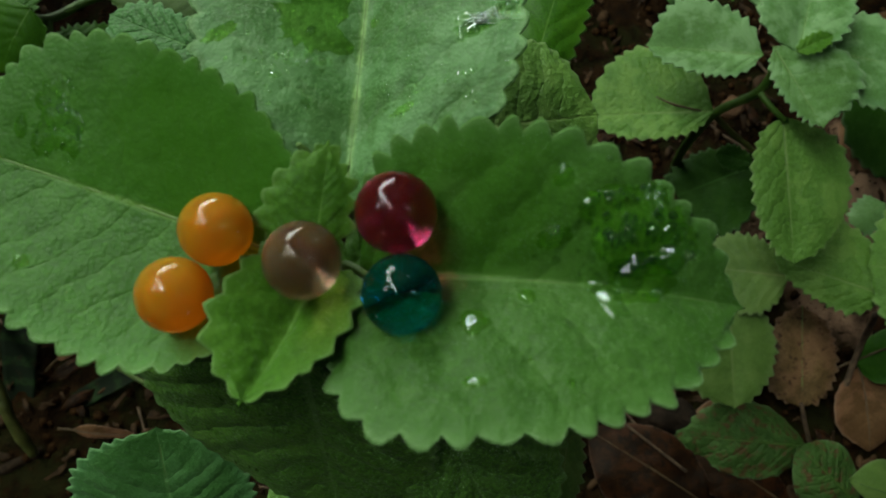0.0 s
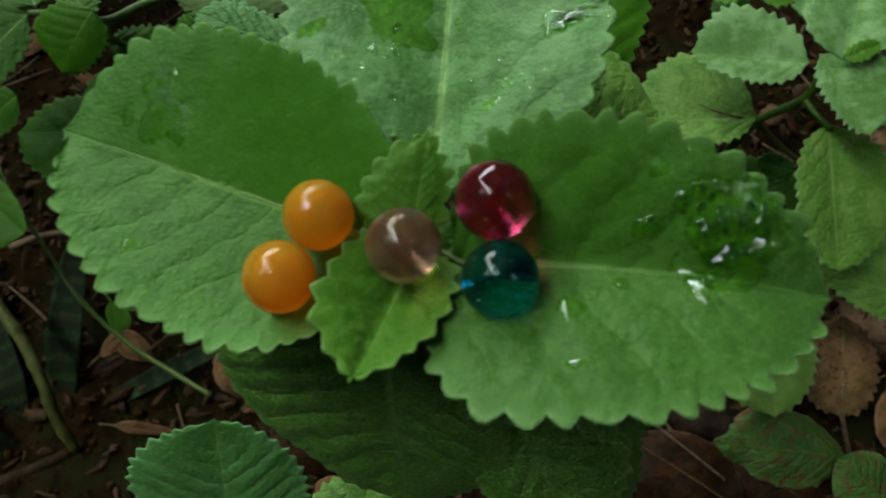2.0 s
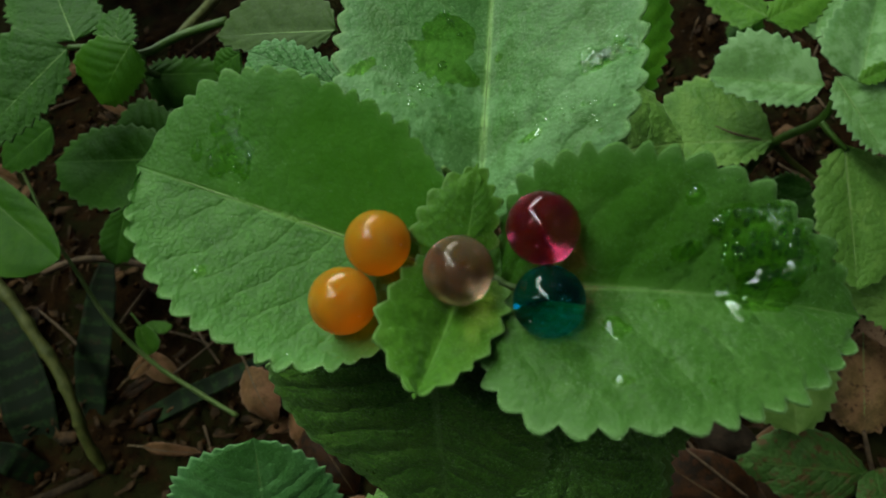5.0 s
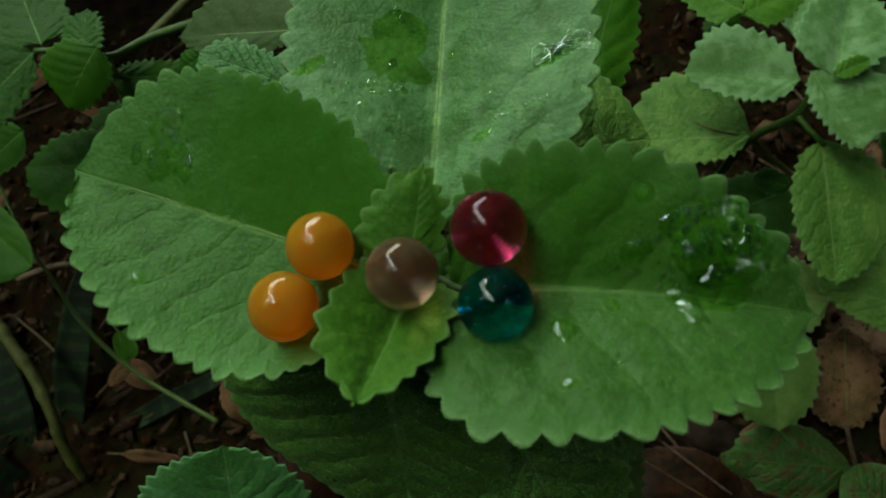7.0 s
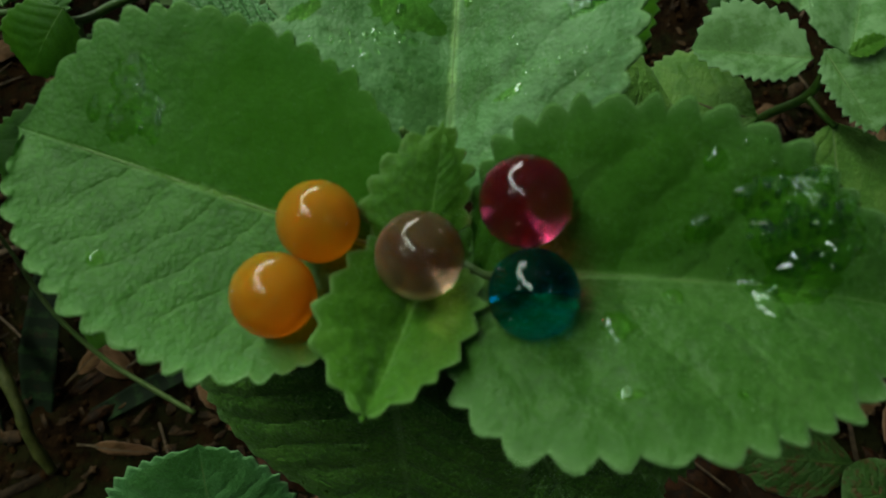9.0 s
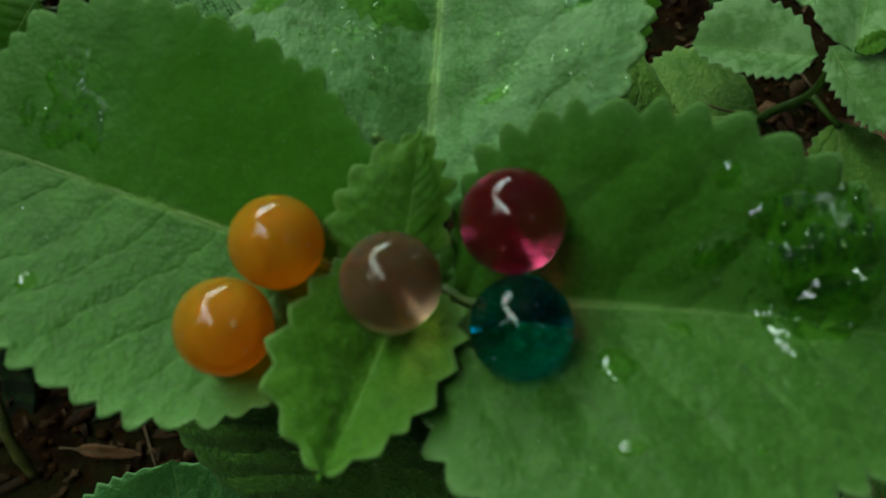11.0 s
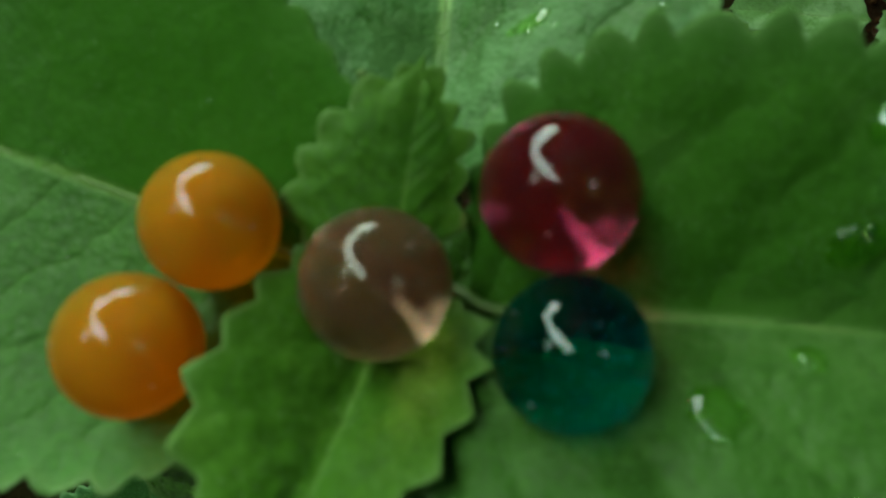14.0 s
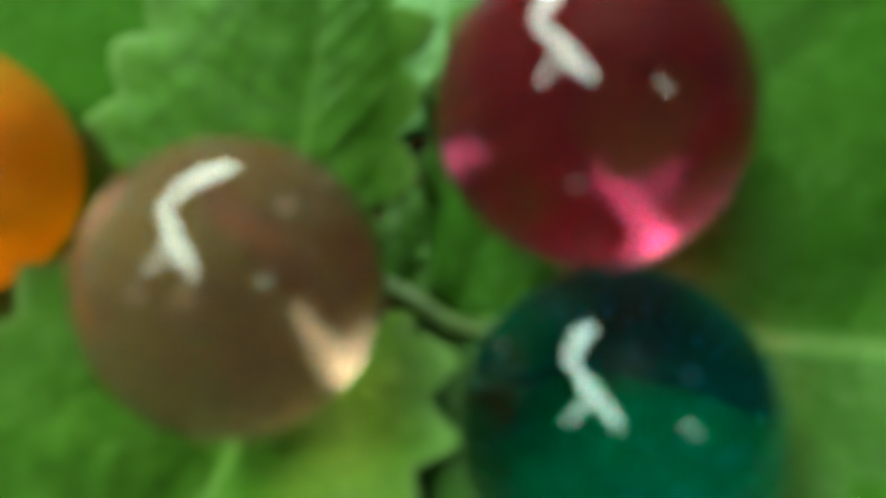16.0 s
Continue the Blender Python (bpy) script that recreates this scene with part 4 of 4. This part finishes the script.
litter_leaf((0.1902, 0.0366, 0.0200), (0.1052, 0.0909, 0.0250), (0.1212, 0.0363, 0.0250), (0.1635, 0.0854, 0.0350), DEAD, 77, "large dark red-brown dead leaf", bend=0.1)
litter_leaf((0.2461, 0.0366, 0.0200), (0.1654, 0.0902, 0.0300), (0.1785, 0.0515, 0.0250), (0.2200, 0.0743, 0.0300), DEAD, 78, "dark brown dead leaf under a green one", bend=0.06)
litter_leaf((0.2587, 0.0775, 0.0350), (0.1635, 0.0854, 0.0350), (0.2164, 0.0547, 0.0320), (0.2129, 0.1102, 0.0420), LEAF_FALLEN, 79, "fallen smooth-edged green leaf with a pale rib", bend=0.05, depth=0.0012, name="fallen_leaf")
litter_leaf((0.2839, 0.0353, 0.0400), (0.2441, 0.0755, 0.0500), (0.2425, 0.0423, 0.0450), (0.2753, 0.0755, 0.0500), LEAF_FALLEN, 80, "fallen dark green smooth leaf", bend=0.1, depth=0.0, name="fallen_leaf")
litter_leaf((0.3302, 0.0353, 0.0400), (0.2773, 0.0534, 0.0450), (0.2993, 0.0353, 0.0400), (0.3072, 0.0666, 0.0450), LEAF_OLD, 81, "fallen pale green leaf", depth=0.0, name="fallen_leaf")
litter_leaf((0.3035, 0.1333, 0.0400), (0.3020, 0.0736, 0.0350), (0.3271, 0.1036, 0.0450), (0.2780, 0.0965, 0.0400), DEAD_PALE, 82, "pale clay-coloured dead leaf")
litter_leaf((0.2948, 0.1351, 0.0500), (0.3525, 0.1560, 0.0500), (0.3246, 0.1603, 0.0500), (0.3157, 0.1187, 0.0500), LEAF_SHADED, 83, "dark green leaf close to the soil", name="fallen_leaf")
litter_leaf((0.3431, 0.3548, 0.0300), (0.3561, 0.2803, 0.0300), (0.3862, 0.3246, 0.0350), (0.3290, 0.3062, 0.0300), DEAD_PALE, 84, "dusty clay-coloured leaf on the soil")
dry = thing("dry_stalk", "thin pale dry stalk on the dead leaves", "twig")
tube(dry, "stalk", [(0.1239, 0.0949, 0.0450), (0.1442, 0.0781, 0.0450), (0.1691, 0.0596, 0.0400)], [0.0007, 0.0009, 0.0010], TWIG)
twig = thing("twig", "bent brown twig standing in the litter", "twig")
tube(twig, "stalk", [(0.2954, 0.1586, 0.0900), (0.2951, 0.1408, 0.0600), (0.2900, 0.1167, 0.0400), (0.2942, 0.1000, 0.0200)], [0.0022, 0.0022, 0.0020, 0.0018], TWIG)
peg = thing("twig", "short upright brown stalk in the litter", "twig")
tube(peg, "stalk", [(0.2522, 0.1047, 0.0500), (0.2572, 0.0925, 0.0400), (0.2673, 0.0776, 0.0200)], [0.0014, 0.0016, 0.0018], TWIG)
stick = thing("stick", "dark damp fallen stick on the soil", "stick")
tube(stick, "stalk", [(-0.4290, 0.0390, -0.0450), (-0.3720, 0.0600, -0.0450), (-0.3200, 0.0840, -0.0400)], [0.0055, 0.005, 0.0042], BARK, knobs=0.1)
bent = thing("twig", "pale bent twig behind the straw", "twig")
tube(bent, "stalk", [(-0.3784, 0.2297, 0.0300), (-0.3372, 0.2372, 0.0400), (-0.2846, 0.2321, 0.0400)], [0.003, 0.0028, 0.0026], TWIG)


def stone(at, size, seed, material, label, name="stone"):
    bm = bmesh.new()
    bmesh.ops.create_icosphere(bm, subdivisions=4, radius=1.0)
    for v in bm.verts:
        n = 1 + 0.25 * noise.noise(v.co * 1.4 + Vector((seed, 0, 0))) + 0.07 * noise.noise(v.co * 4 + Vector((seed, 3, 0)))
        v.co = Vector((v.co.x * size[0], v.co.y * size[1], v.co.z * size[2])) * n
    me = bpy.data.meshes.new(name)
    bm.to_mesh(me)
    bm.free()
    me.polygons.foreach_set("use_smooth", [True] * len(me.polygons))
    me.materials.append(material)
    ob = new(name, me)
    ob.location = at
    ob.rotation_euler = (0.1, 0.05, seed)
    return tagged(ob, label, "stone")


stone((0.1624, 0.1003, 0.0300), (0.024, 0.014, 0.012), 3, STONE, "dark wet stone between dead leaves")
stone((0.3536, 0.3140, 0.0350), (0.022, 0.026, 0.008), 5, CLAY, "flat reddish clod of clay", "clay_clod")
stone((0.2506, 0.3664, 0.0200), (0.013, 0.010, 0.005), 7, CLAY, "reddish clod of clay", "clay_clod")
rng = random.Random(11)
LITTER = ("brown dead leaf on shaded soil", "dry pale leaf scrap on shaded soil")
for i in range(210):
    x, y = rng.uniform(-0.48, 0.46), rng.uniform(-0.10, 0.52)
    r, a, wide = 0.006 + 0.024 * rng.random() ** 1.6, rng.uniform(0, 6.28), rng.uniform(0.22, 0.5)
    lift = ground_height(x, y) + rng.uniform(0.002, 0.008)
    way, side = Vector((math.cos(a), math.sin(a), rng.uniform(-0.12, 0.12))), Vector((-math.sin(a), math.cos(a), rng.uniform(-0.25, 0.25)))
    mid_point = Vector((x, y, lift))
    pale = rng.random() < 0.4
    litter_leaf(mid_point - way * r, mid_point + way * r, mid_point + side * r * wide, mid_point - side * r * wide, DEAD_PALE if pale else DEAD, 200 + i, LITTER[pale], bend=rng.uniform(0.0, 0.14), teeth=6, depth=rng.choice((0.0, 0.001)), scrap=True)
for i in range(90):
    x, y = rng.uniform(-0.48, 0.46), rng.uniform(-0.10, 0.52)
    r, a = rng.uniform(0.015, 0.05), rng.uniform(0, 6.28)
    ends = [Vector((x + math.cos(a) * r * f, y + math.sin(a) * r * f, 0)) + Vector((rng.uniform(-0.003, 0.003), rng.uniform(-0.003, 0.003), 0)) for f in (-1, 0, 1)]
    for e in ends:
        e.z = ground_height(e.x, e.y) + rng.uniform(0.002, 0.008)
    ob = tube(None, "twig", ends, [rng.uniform(0.0006, 0.0016) for _ in ends], TWIG, 6, 4)
    tagged(ob, "thin dry brown twig lying on the soil", "twig", "twigs in the litter")


def crumbs():
    """Loose crumbs of soil over the ground that shows."""
    rng = random.Random(21)
    bm = bmesh.new()
    bmesh.ops.create_icosphere(bm, subdivisions=1, radius=1.0)
    ball = [v.co.copy() for v in bm.verts]
    tris = [tuple(v.index for v in f.verts) for f in bm.faces]
    bm.free()
    verts, faces = [], []
    for i in range(3600):
        x, y = rng.uniform(-0.5, 0.5), rng.uniform(-0.12, 0.55)
        r = 0.0008 + 0.0045 * rng.random() ** 3
        c = Vector((x, y, ground_height(x, y) + r * 0.3))
        first = len(verts)
        verts += [c + v * r * (1 + 0.4 * noise.noise(v * 1.5 + c * 400)) for v in ball]
        faces += [tuple(first + j for j in t) for t in tris]
    ob = linked("soil_crumbs", verts, faces, CRUMB)
    return tagged(ob, "loose crumbs of reddish brown soil", "soil", kind="stuff")


crumbs()


def litter_bits():
    """Crumbled bits of dead leaf all over the soil."""
    rng = random.Random(23)
    verts, faces = [], []
    for i in range(2600):
        x, y = rng.uniform(-0.5, 0.5), rng.uniform(-0.12, 0.55)
        r, a = 0.0015 + 0.007 * rng.random() ** 2, rng.uniform(0, 6.28)
        way = Vector((math.cos(a), math.sin(a), rng.uniform(-0.35, 0.35)))
        side = Vector((-math.sin(a), math.cos(a), rng.uniform(-0.5, 0.5))) * rng.uniform(0.2, 0.7)
        c = Vector((x, y, ground_height(x, y) + rng.uniform(0.001, 0.006)))
        first, curl = len(verts), rng.uniform(-0.3, 0.4)
        for u in (-1.0, -0.3, 0.4, 1.0):
            w = (1 - 0.35 * u * u) * rng.uniform(0.35, 1.3)
            for v in (-1, 0, 1):
                verts.append(c + way * r * (u + rng.uniform(-0.35, 0.35)) + side * r * v * w + Vector((0, 0, curl * r * v * v)))
        for j in range(3):
            for k in range(2):
                p = first + j * 3 + k
                faces.append((p, p + 1, p + 4, p + 3))
    ob = linked("leaf_litter", verts, faces, LITTER_BITS)
    shell = ob.modifiers.new("thickness", "SOLIDIFY")
    shell.thickness = 0.0004
    return tagged(ob, "crumbled dry brown bits of leaf on the soil", "leaf litter", kind="stuff")


litter_bits()

# ---- water on the leaves ----
from mathutils.bvhtree import BVHTree


def surface(ob):
    me = ob.data
    return BVHTree.FromPolygons([v.co for v in me.vertices], [tuple(p.vertices) for p in me.polygons])


SURFACES = {ob.name: surface(ob) for ob in (leaf_r, leaf_l, leaf_t, leaf_shade)}


def on_leaf(ob, x, y):
    place, normal, _, _ = SURFACES[ob.name].ray_cast(Vector((x, y, 0.6)), Vector((0, 0, -1)))
    return place, normal


def water(ob, at, rx, ry, height, turn, seed, rough, label, name="water_drop", material=None, group="water drops on the leaves", ridge=False):
    """A flat-domed drop or puddle that lies on a leaf, with an uneven shore."""
    rings, around = 7, 40 if rx > 0.003 else 22
    c, s = math.cos(radians(turn)), math.sin(radians(turn))
    verts, faces = [], []
    for i in range(rings + 1):
        f = i / rings
        for k in range(around):
            a = 2 * math.pi * k / around
            shore = 1 + rough * (noise.noise(Vector((math.cos(a) * 1.3, math.sin(a) * 1.3, seed * 3.1))) * 1.2 + 0.5 * noise.noise(Vector((math.cos(a) * 4, math.sin(a) * 4, seed * 1.7))))
            px, py = rx * f * shore * math.cos(a), ry * f * shore * math.sin(a)
            x, y = at[0] + px * c - py * s, at[1] + px * s + py * c
            place, normal = on_leaf(ob, x, y)
            if place is None:
                place, normal = Vector((x, y, at[2])), Vector((0, 0, 1))
            lift = height * (1 - f ** 1.5 if ridge else (1 - f ** 2.6) ** 0.6) * (1 + 0.5 * rough * noise.noise(Vector((x * 700, y * 700, seed))))
            verts.append(place + Vector((0, 0, 1)) * lift - Vector((0, 0, 0.00012 * (f == 1))))
    for i in range(rings):
        for k in range(around):
            a, b = i * around + k, i * around + (k + 1) % around
            faces.append((a, a + around, b + around, b))
    ob = linked(name, verts, faces, material or WATER)
    ob.visible_shadow = False
    return tagged(ob, label, "water", group)


def joined(obs, name, label):
    """Many tiny drops as one thing."""
    verts, faces = [], []
    for ob in obs:
        first = len(verts)
        verts += [v.co.copy() for v in ob.data.vertices]
        faces += [tuple(first + i for i in p.vertices) for p in ob.data.polygons]
        bpy.data.objects.remove(ob)
    ob = linked(name, verts, faces, DROPLET)
    ob.visible_shadow = False
    return tagged(ob, label, "water", kind="stuff")


DROP = "clear water drop on a hairy leaf"
water(leaf_r, (0.0149, 0.0442, 0.4680), 0.0018, 0.0017, 0.0009, 0, 1, 0.1, DROP)
water(leaf_r, (0.0053, 0.0389, 0.4670), 0.0030, 0.0026, 0.0006, 20, 2, 0.35, "shallow irregular blot of water")
water(leaf_r, (0.0051, 0.0273, 0.4710), 0.0021, 0.0011, 0.0007, 0, 3, 0.2, DROP)
water(leaf_r, (0.0206, 0.0270, 0.4760), 0.0008, 0.0008, 0.0006, 0, 4, 0.1, DROP)
water(leaf_r, (0.0143, 0.0312, 0.4750), 0.0005, 0.0005, 0.0004, 0, 5, 0.1, DROP)
water(leaf_r, (0.0214, 0.0636, 0.4770), 0.0020, 0.0019, 0.0009, 0, 6, 0.2, DROP)
water(leaf_r, (0.0350, 0.0470, 0.4690), 0.0076, 0.0042, 0.0004, 12, 7, 0.35, "shallow puddle of clear water on a broad leaf", "water_puddle", FILM)
water(leaf_r, (0.0340, 0.0550, 0.4730), 0.0112, 0.0066, 0.00030, -12, 8, 0.5, "thin wet film darkening a broad leaf", "water_puddle", FILM)
water(leaf_r, (0.0201, 0.0540, 0.4740), 0.0032, 0.0018, 0.0005, 10, 9, 0.4, "thin wet film on a broad leaf", "water_puddle", FILM)
water(leaf_l, (-0.0760, 0.0810, 0.4680), 0.0056, 0.0084, 0.00026, 15, 10, 0.6, "thin wet film on a pale leaf", "water_puddle", FILM_DEEP)
water(leaf_l, (-0.0830, 0.0800, 0.4660), 0.0014, 0.0026, 0.0004, 0, 11, 0.35, "thin wet film on a pale leaf", "water_puddle", FILM_DEEP)
water(leaf_l, (-0.0799, 0.0532, 0.4620), 0.0016, 0.0015, 0.0008, 0, 12, 0.2, DROP)
water(leaf_t, (-0.0310, 0.1140, 0.4570), 0.0092, 0.0086, 0.00030, 0, 13, 0.9, "thin wet film on a grey-green leaf", "water_puddle", FILM_DEEP)
water(leaf_t, (0.0097, 0.1074, 0.4630), 0.0066, 0.0022, 0.0003, 25, 14, 0.35, "narrow glinting streak of water", "water_puddle", WATER)
water(leaf_t, (-0.0500, 0.1100, 0.4570), 0.0044, 0.0020, 0.0003, 25, 15, 0.5, "thin wet film on a grey-green leaf", "water_puddle", FILM_DEEP)
water(leaf_t, (-0.0085, 0.0899, 0.4580), 0.0030, 0.0012, 0.0005, 15, 16, 0.4, "small blot of water on a grey-green leaf")
water(leaf_t, (-0.0159, 0.1162, 0.4560), 0.0011, 0.0014, 0.0007, 0, 17, 0.2, DROP)
# raised rims of the standing water
for host, at, long, wide, turn in ((leaf_r, (0.0290, 0.0440, 0.4680), 0.0050, 0.0030, 118), (leaf_r, (0.0340, 0.0480, 0.4680), 0.0044, 0.0026, 45), (leaf_r, (0.0420, 0.0510, 0.4700), 0.0044, 0.0026, 20),
                                   (leaf_r, (0.0410, 0.0540, 0.4710), 0.0032, 0.0020, 40), (leaf_r, (0.0380, 0.0450, 0.4680), 0.0024, 0.0010, 15), (leaf_r, (0.0300, 0.0530, 0.4720), 0.0020, 0.0012, 30),
                                   (leaf_r, (0.0370, 0.0540, 0.4720), 0.0022, 0.0013, 60), (leaf_r, (0.0330, 0.0540, 0.4720), 0.0018, 0.0012, 110), (leaf_r, (0.0310, 0.0600, 0.4760), 0.0030, 0.0010, 0),
                                   (leaf_r, (0.0260, 0.0590, 0.4760), 0.0022, 0.0010, 20), (leaf_r, (0.0200, 0.0540, 0.4750), 0.0018, 0.0011, 30), (leaf_t, (0.0060, 0.1050, 0.4630), 0.0030, 0.0016, 30),
                                   (leaf_t, (0.0090, 0.1070, 0.4630), 0.0032, 0.0017, 25), (leaf_t, (0.0140, 0.1100, 0.4630), 0.0026, 0.0014, 30), (leaf_t, (-0.0350, 0.1050, 0.4570), 0.0024, 0.0009, 100),
                                   (leaf_t, (-0.0280, 0.1050, 0.4570), 0.0022, 0.0012, 10), (leaf_t, (-0.0300, 0.1120, 0.4570), 0.0018, 0.0010, 60), (leaf_t, (-0.0370, 0.1000, 0.4570), 0.0014, 0.0010, 20),
                                   (leaf_l, (-0.0730, 0.0870, 0.4690), 0.0016, 0.0007, 100), (leaf_l, (-0.0710, 0.0780, 0.4680), 0.0020, 0.0006, 95), (leaf_l, (-0.0750, 0.0830, 0.4690), 0.0010, 0.0006, 30)):
    water(host, at, long, wide, wide * 0.62, turn, int(long * 1e5), 0.4, "bright raised streak of standing water", "water_streak", DROPLET, ridge=True)
# beaded water along the shores of the puddle, the film and the streak
rng = random.Random(6)
for host, start, end, count, low, high in (
        (leaf_r, (0.0261, 0.0533, 0.4740), (0.0425, 0.0578, 0.4740), 12, 0.0005, 0.0010), (leaf_t, (-0.0367, 0.1045, 0.4570), (-0.0260, 0.1056, 0.4570), 8, 0.0004, 0.0009),
        (leaf_t, (0.0033, 0.1040, 0.4630), (0.0160, 0.1114, 0.4630), 18, 0.0006, 0.0011), (leaf_t, (-0.0310, 0.1282, 0.4570), (-0.0266, 0.1224, 0.4570), 4, 0.0006, 0.0011)):
    for i in range(count):
        f = (i + rng.uniform(-0.4, 0.4)) / (count - 1)
        px, py = start[0] + (end[0] - start[0]) * f + rng.gauss(0, 0.0006), start[1] + (end[1] - start[1]) * f + rng.gauss(0, 0.0006)
        place, normal = on_leaf(host, px, py)
        if place is not None:
            r = rng.uniform(low, high)
            water(host, place, r * rng.uniform(1.0, 1.6), r, r * rng.uniform(0.6, 1.0), rng.uniform(0, 180), 300 + i, 0.3, "glinting bead of water on a wet leaf", "water_droplet", DROPLET, "droplets on the leaves")
rng = random.Random(5)
dew = []
for host, (x, y, z), spread_x, spread_y, count, low, high in (
        (leaf_r, (0.0335, 0.0555, 0.4750), 0.012, 0.008, 80, 0.0003, 0.0009), (leaf_r, (0.0201, 0.0534, 0.4720), 0.012, 0.010, 14, 0.0002, 0.0005),
        (leaf_shade, (-0.0530, 0.0360, 0.4000), 0.040, 0.024, 130, 0.0002, 0.00042),
        (leaf_l, (-0.0745, 0.0806, 0.4680), 0.005, 0.008, 22, 0.0002, 0.0005), (leaf_l, (-0.062, 0.060, 0.4650), 0.040, 0.036, 40, 0.00015, 0.00032), (leaf_r, (0.016, 0.040, 0.4680), 0.045, 0.030, 26, 0.00015, 0.00035), (leaf_t, (-0.0365, 0.1022, 0.4570), 0.012, 0.012, 46, 0.0002, 0.0006),
        (leaf_t, (-0.0008, 0.0932, 0.4590), 0.014, 0.009, 40, 0.0002, 0.0006), (leaf_t, (0.0097, 0.1074, 0.4630), 0.008, 0.0024, 90, 0.0003, 0.0008)):
    for i in range(count):
        px, py = x + rng.gauss(0, 0.5) * spread_x, y + rng.gauss(0, 0.5) * spread_y
        place, normal = on_leaf(host, px, py)
        if place is not None:
            r = rng.uniform(low, high)
            drop = water(host, place, r * rng.uniform(0.9, 1.5), r, r * 0.6, rng.uniform(0, 180), 100 + i, 0.25, "tiny water droplet on a hairy leaf", "water_droplet", DROPLET, "droplets on the leaves")
            if high < 0.00045:
                dew.append(drop)
joined(dew, "dew", "fine dew sprinkled over the hairy leaves")


# ---- unseen herb shoots, added around the view to shade the ground ----


def shoot():
    """One leafy shoot, added to block light: a stem with crossed pairs of toothed leaves."""
    rng = random.Random(31)
    plant = thing("herb_plant", "added unseen leafy herb shoot that shades the ground", "plant", "shoots of the herb patch")
    tube(plant, "stem", [(0, 0, -0.03), (0.01, 0.0, 0.15), (0.0, 0.01, 0.32), (0.0, 0.0, 0.46)], [0.006, 0.005, 0.004, 0.003], STEM)
    for level in range(7):
        z, size = 0.12 + 0.055 * level, 0.075 - 0.004 * abs(level - 3)
        for turn in (0, 180):
            a = radians(turn + 90 * (level % 2) + rng.uniform(-25, 25))
            way, side = Vector((math.cos(a), math.sin(a), rng.uniform(-0.25, 0.1))), Vector((-math.sin(a), math.cos(a), rng.uniform(-0.15, 0.15)))
            base = Vector((0, 0, z)) + way * 0.012
            mid_point = base + way * size * 0.45
            leaf(plant, base, base + way * size, mid_point + side * size * 0.4, mid_point - side * size * 0.4, LEAF_FAR, teeth=11, depth=0.0025, rows=5, seed=300 + level * 2 + turn)
            tube(plant, "petiole", [Vector((0, 0, z - 0.008)), Vector((0, 0, z - 0.003)) + way * 0.006, base + way * 0.002], [0.0018, 0.0017, 0.0015], STEM, 7, 3)
    return plant


first = shoot()
rng = random.Random(41)
first.matrix_basis = pose(-0.74, 0.66, slope(-0.74), 0, 0, 20)
for i in range(46):
    a, far = radians(rng.uniform(-25, 205)), 0.70 + 0.75 * rng.random() ** 1.5
    x, y = far * math.cos(a), 0.08 + 0.85 * far * math.sin(a)
    copy_thing(first, pose(x, y, slope(x), rng.uniform(-8, 8), rng.uniform(-8, 8), rng.uniform(0, 360)) @ Matrix.Scale(rng.uniform(0.85, 1.2), 4))
